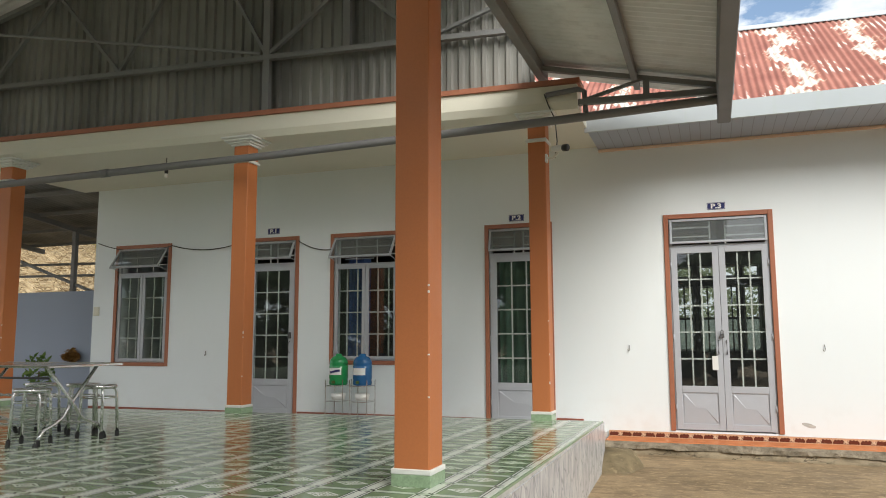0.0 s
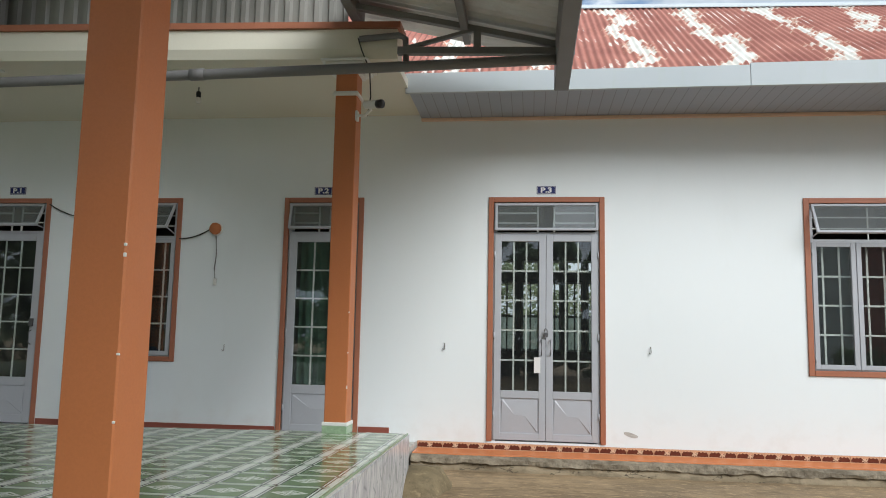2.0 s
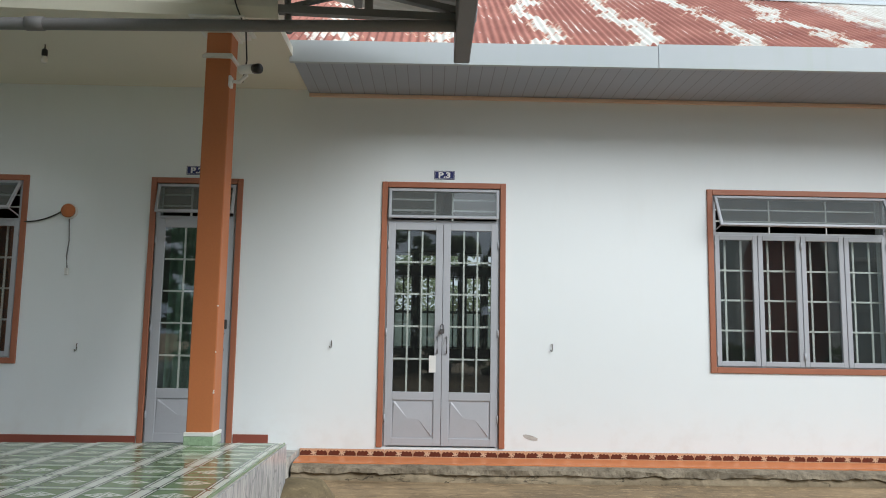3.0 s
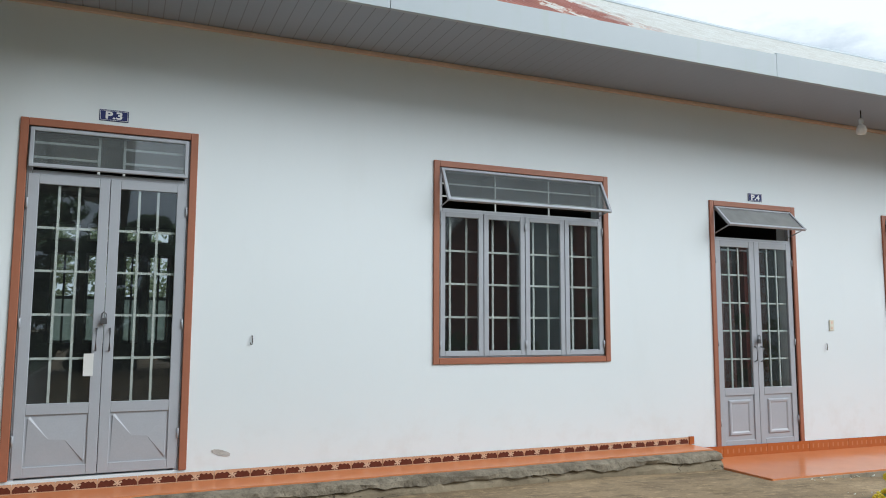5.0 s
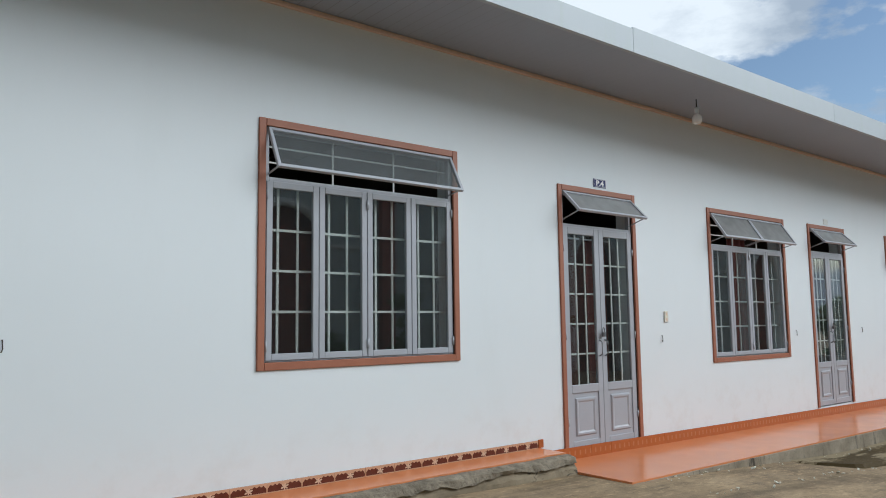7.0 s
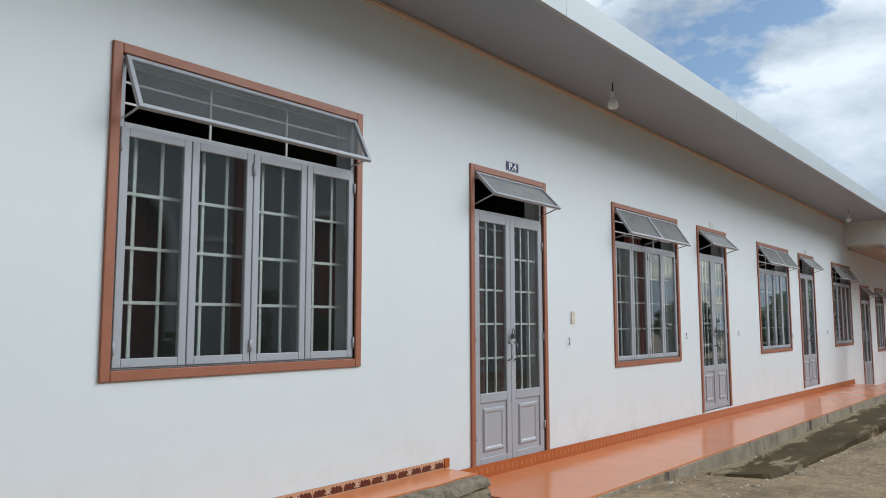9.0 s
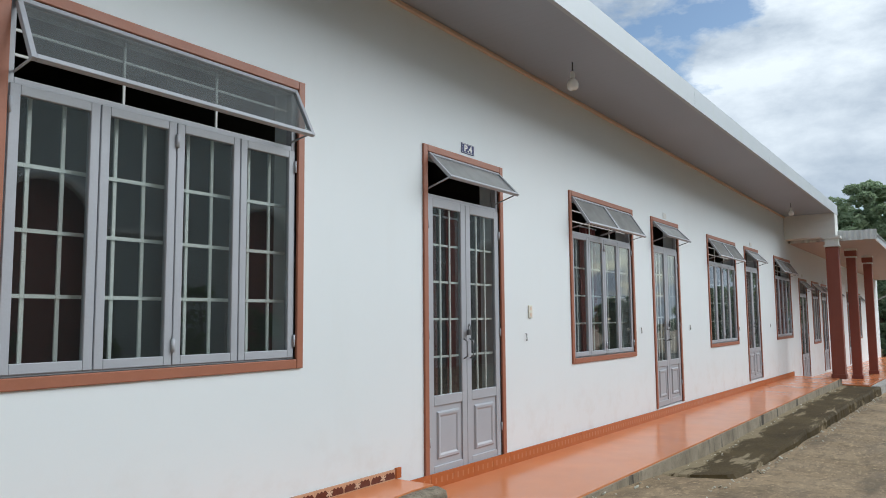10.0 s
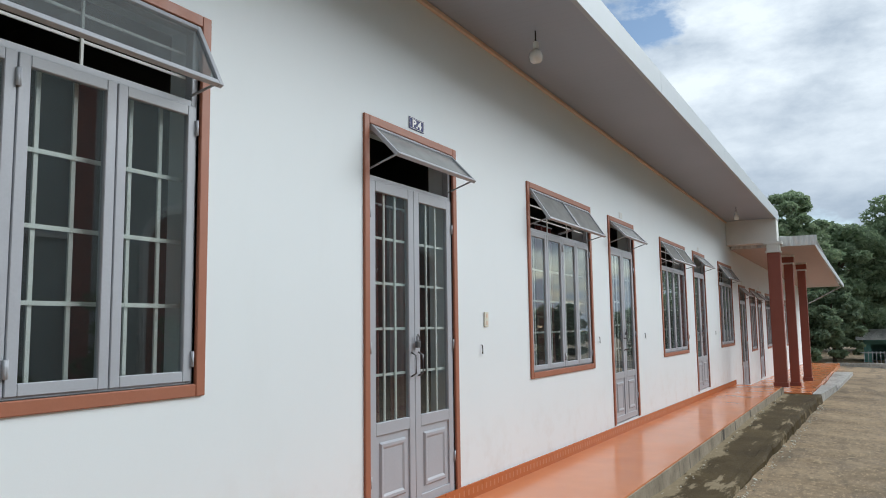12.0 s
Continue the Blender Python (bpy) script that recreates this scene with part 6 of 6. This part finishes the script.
dry = thing("dried_bouquet", -11.07, 10.8, 1.28, "bunch of dried brown leaves hung on the fence", "dried leaves")
bm = bmesh.new()
leaf_cloud(bm, (-11.07, 10.82, 1.28), (0.20, 0.05, 0.14), 150, 0.06, rng, 0.1)
part("leaves", bm, M_BROWN, dry)


# ---- across the yard (seen in the window glass) ----
M_HALL = plain("pale_grey_green_paint", (0.44, 0.50, 0.485), 0.7, vary=0.05, scale=0.8)
HALL_Y, HALL_TOP, BAY = -7.0, 9.6, 7.6
ARCH_R, ARCH_SPRING = 1.5, 4.0


def arch_bay(bm, x0, x1, y, z0, spring, top, r):
    """A bay of wall with an arched opening in its middle."""
    m = (x0 + x1) / 2
    arc = [(m + r * math.cos(k * math.pi / 18), spring + r * math.sin(k * math.pi / 18)) for k in range(19)]
    ring = []
    for yy in (y, y - 0.35):
        a = [bm.verts.new((x, yy, z)) for x, z in arc]
        b = [bm.verts.new((x, yy, top)) for x, z in arc]
        for i in range(18):
            bm.faces.new((a[i], a[i + 1], b[i + 1], b[i]))
        for foot, up, edge, sx in (((m + r), a[0], b[0], x1), ((m - r), a[-1], b[-1], x0)):
            f = bm.verts.new((foot, yy, z0))
            bm.faces.new((f, up, edge, bm.verts.new((sx, yy, top)), bm.verts.new((sx, yy, z0))))
            ring.append(f) if foot > m else a.append(f)
        ring.append(a)
    right_f, front_a, right_b, back_a = ring
    front_a, back_a = [right_f] + front_a, [right_b] + back_a
    for i in range(len(front_a) - 1):
        bm.faces.new((front_a[i], back_a[i], back_a[i + 1], front_a[i + 1]))


bm = bmesh.new()
BAYS = [11.3 + BAY * k for k in range(5)]
for m in BAYS:
    arch_bay(bm, m - BAY / 2, m + BAY / 2, HALL_Y, -1.6, ARCH_SPRING, HALL_TOP, ARCH_R)
hall = setting("wall_hall", bm, M_HALL, "pale grey-green hall wall with tall arches across the yard", "wall")
for m in BAYS:
    pts = [(m + ARCH_R, HALL_Y + 0.02, -0.5)] + [(m + ARCH_R * math.cos(k * math.pi / 18), HALL_Y + 0.02, ARCH_SPRING + ARCH_R * math.sin(k * math.pi / 18)) for k in range(19)] + [(m - ARCH_R, HALL_Y + 0.02, -0.5)]
    part("arch_trim", tube(bmesh.new(), pts, 0.15, 8), M_WHITE, hall, "white arch moulding")
    x = m + BAY / 2 + 0.1
    part("pilaster", boxes((x - 0.28, x + 0.28, HALL_Y + 0.001, HALL_Y + 0.22, -1.3, HALL_TOP - 0.3), bevel=0.01), M_COLRED, hall, "dark red painted pilaster")
    part("string_course", boxes((m + ARCH_R + 0.12, x - 0.30, HALL_Y + 0.001, HALL_Y + 0.10, 4.10, 4.24), bevel=0.01), M_WHITE, hall)
setting("wall_across", boxes((7.5, 45.5, -7.9, -7.7, -1.6, HALL_TOP)), M_COLRED, "dark red timber panels behind the arches", "wall")
setting("wall_hall_end", boxes((7.5, 7.7, -16.0, -7.9, -1.0, HALL_TOP), (45.3, 45.5, -16.0, -7.9, -1.8, HALL_TOP)), M_HALL, "pale grey-green end walls of the hall", "wall")
setting("roof_across", corrugated(bmesh.new(), (7.0, -6.4, 9.55), (39.0, 0, 0), (0, -5.2, 2.4), 0.24, 0.03), M_TRUSS, "dark pitched sheet roof over the hall", "roof")
for k, (x, tall) in enumerate(((11.9, 1.7), (14.5, 3.3), (16.9, 2.2), (21.0, 2.6), (8.8, 1.5))):
    rng2 = random.Random(50 + k)
    z = ground_z(x, -4.6)
    s = thing("garden_shrub", x, -4.6, z, "leafy garden shrub across the yard", "shrub", "shrubs across the yard")
    bm = tube(bmesh.new(), [(x, -4.6, z), (x + 0.08, -4.6, z + tall * 0.5), (x - 0.05, -4.6, z + tall * 0.9)], [0.035, 0.025, 0.012], 6)
    for j in range(4):
        a = j * 1.7
        tube(bm, [(x + 0.05, -4.6, z + tall * 0.4), (x + 0.5 * math.cos(a), -4.6 + 0.4 * math.sin(a), z + tall * (0.55 + 0.09 * j))], [0.016, 0.007], 5)
    part("stem", bm, M_BARK, s)
    bm = bmesh.new()
    for j in range(11):
        leaf_cloud(bm, (x + rng2.uniform(-0.65, 0.65), -4.6 + rng2.uniform(-0.4, 0.4), z + tall * rng2.uniform(0.12, 1.0)), (0.34, 0.34, 0.26), 70, 0.10, rng2)
    part("leaves", bm, M_LEAF3, s)


# ---- end of the yard: low wall, neighbour's house, parked things ----
setting("wall_yard_end", boxes((46.5, 46.7, -7.4, 8.6, -1.6, -0.62)), M_STEP, "low cement wall at the end of the yard", "low wall")
M_TEAL = plain("teal_paint", (0.10, 0.25, 0.22), 0.6)
h = thing("neighbour_house", 56.0, 5.0, -0.95, "small teal-painted house with a pale roof beyond the wall", "house")
bm = bmesh.new()
for x0, x1, y0, y1, z0, z1 in ((54.0, 54.2, 2.4, 3.4, -0.95, 0.45), (54.0, 54.2, 5.0, 5.4, -0.95, 0.45), (54.0, 54.2, 6.4, 6.8, -0.95, 0.45), (54.0, 54.2, 3.4, 5.0, 0.15, 0.45), (54.0, 54.2, 5.4, 6.4, 0.15, 0.45), (54.2, 58.0, 2.4, 2.6, -0.95, 0.45), (54.2, 58.0, 6.6, 6.8, -0.95, 0.45), (57.8, 58.0, 2.6, 6.6, -0.95, 0.45)):
    box(bm, x0, x1, y0, y1, z0, z1)
part("wall", bm, M_TEAL, h)
bm = bmesh.new()
q = [bm.verts.new(p) for p in ((53.3, 2.0, 0.42), (53.3, 7.2, 0.42), (56.0, 7.2, 1.05), (56.0, 2.0, 1.05), (58.6, 2.0, 0.45), (58.6, 7.2, 0.45))]
bm.faces.new((q[0], q[1], q[2], q[3]))
bm.faces.new((q[3], q[2], q[5], q[4]))
bmesh.ops.solidify(bm, geom=bm.faces[:], thickness=0.06)
part("roof", bm, M_STEP, h, "pale cement-sheet roof")
gate = thing("iron_fence", 50.5, 5.0, -0.95, "pale iron bar fence in front of the teal house", "fence")
for k in range(22):
    y = 2.6 + 0.2 * k
    part("bar", boxes((50.48, 50.52, y - 0.015, y + 0.015, -1.0, -0.15)), M_STEEL, gate)
part("rail", boxes((50.485, 50.515, 2.5, 7.0, -0.25, -0.21)), M_STEEL, gate)
part("rail", boxes((50.485, 50.515, 2.5, 7.0, -0.85, -0.81)), M_STEEL, gate)
post = thing("brick_gatepost", 50.4, 4.0, -0.95, "squat red painted gatepost beside the iron fence", "gatepost")
part("shaft", boxes((50.2, 50.6, 3.75, 4.15, -1.0, -0.2), bevel=0.02), M_COLRED, post)
part("cap", boxes((50.15, 50.65, 3.70, 4.20, -0.199, -0.12), bevel=0.02), M_COLRED, post)

# ---- pieces: skirting and floor tiles ----
def piece_mesh(name, sx, sy, sz, material, bevel=0.0015):
    bm = box(bmesh.new(), -sx / 2, sx / 2, -sy / 2, sy / 2, -sz / 2, sz / 2)
    me = bpy.data.meshes.new(name)
    bmesh.ops.recalc_face_normals(bm, faces=bm.faces)
    bm.to_mesh(me)
    bm.free()
    me.materials.append(material)
    return me


def lay(name, me, parent, x, y, z, rx=0, ry=0, rz=0):
    ob = new(name, me)
    ob.matrix_world = pose(x, y, z, rx, ry, rz)
    ob.parent = parent
    return ob


skirt = setting("baseboard", boxes((-1.30, 5.34, WY - 0.010, WY - 0.001, 0.412, 0.468)), M_STEP, "row of brown scalloped skirting tiles", "skirting")
me = piece_mesh("skirt_tile", 0.2625, 0.010, 0.068, M_SKIRT)
for k in range(25):
    lay("tile", me, skirt, -1.165 + 0.2655 * k, WY - 0.0155, 0.447, random.uniform(-0.6, 0.6), random.uniform(-0.25, 0.25))
part("end_tile", boxes((5.355, 5.41, WY - 0.02, WY - 0.001, 0.413, 0.485)), M_OSKIRT, skirt)
oskirt = setting("baseboard_apron", boxes((5.48, 20.7, WY - 0.008, WY - 0.001, 0.05, 0.10)), M_STEP, "row of orange skirting tiles above the walkway", "skirting")
me = piece_mesh("orange_tile", 0.297, 0.010, 0.108, M_OSKIRT)
for k in range(51):
    x = 5.63 + 0.30 * k
    lay("tile", me, oskirt, x, WY - 0.0135, apron_z(x) + 0.054, 0, 0.6)
setting("baseboard_porch", boxes((-9.3, -6.48, WY - 0.012, WY - 0.001, 0.46, 0.555), (-5.58, -2.84, WY - 0.012, WY - 0.001, 0.46, 0.572), (-1.93, -1.60, WY - 0.012, WY - 0.001, 0.46, 0.60), bevel=0.003), M_COLRED, "terracotta painted skirting behind the porch", "skirting")
me = piece_mesh("porch_tile", TS - 0.002, TS - 0.002, 0.012, M_TILE)
rows_xy = []
for i in range(32):
    for j in range(29):
        x, y = TILE_X - TS * (i + 0.5), TILE_Y - TS * (j + 0.5)
        if y + TS / 2 < slab_back(x):
            rows_xy.append((x, y))
far = bmesh.new()
for x, y in rows_xy:
    if x > -7.1 and y > 2.6:
        lay("tile", me, porch, x, y, porch_z(y) - 0.006, -0.458, 0, 0)
    else:
        q = TS / 2 - 0.001
        box(far, x - q, x + q, y - q, y + q, porch_z(y) - 0.012, porch_z(y))
tagged(part("tile_rest", far, M_TILE, porch), kind="stuff")
bm = bmesh.new()
for i in range(32):
    x1 = TILE_X - TS * i
    ys = [y for x, y in rows_xy if abs(x - (x1 - TS / 2)) < 0.01]
    if ys:
        box(bm, x1 - TS + 0.001, x1 - 0.001, max(ys) + TS / 2 + 0.001, slab_back(x1 - TS), PORCH_Z - 0.0145, PORCH_Z - 0.001)
part("cut_tiles", bm, M_TILE, porch)
part("edge_strip", bar(bmesh.new(), (PORCH_X - 0.003, -1.95, porch_z(-1.95) - 0.006), (PORCH_X - 0.003, slab_back(PORCH_X), porch_z(slab_back(PORCH_X)) - 0.006), 0.012, 0.013), M_GREENTILE, porch)
me = piece_mesh("side_tile", 0.010, 0.398, 0.72, M_MARBLE)
for k in range(25):
    lay("side_tile", me, porch, PORCH_X + 0.006, slab_back(PORCH_X) - 0.2 - 0.4 * k, PORCH_Z - 0.013 - 0.36)
me = piece_mesh("back_tile", 0.20, 0.010, 0.72, M_MARBLE)
lay("side_tile", me, porch, PORCH_X - 0.09, slab_back(PORCH_X) + 0.006, PORCH_Z - 0.013 - 0.36)
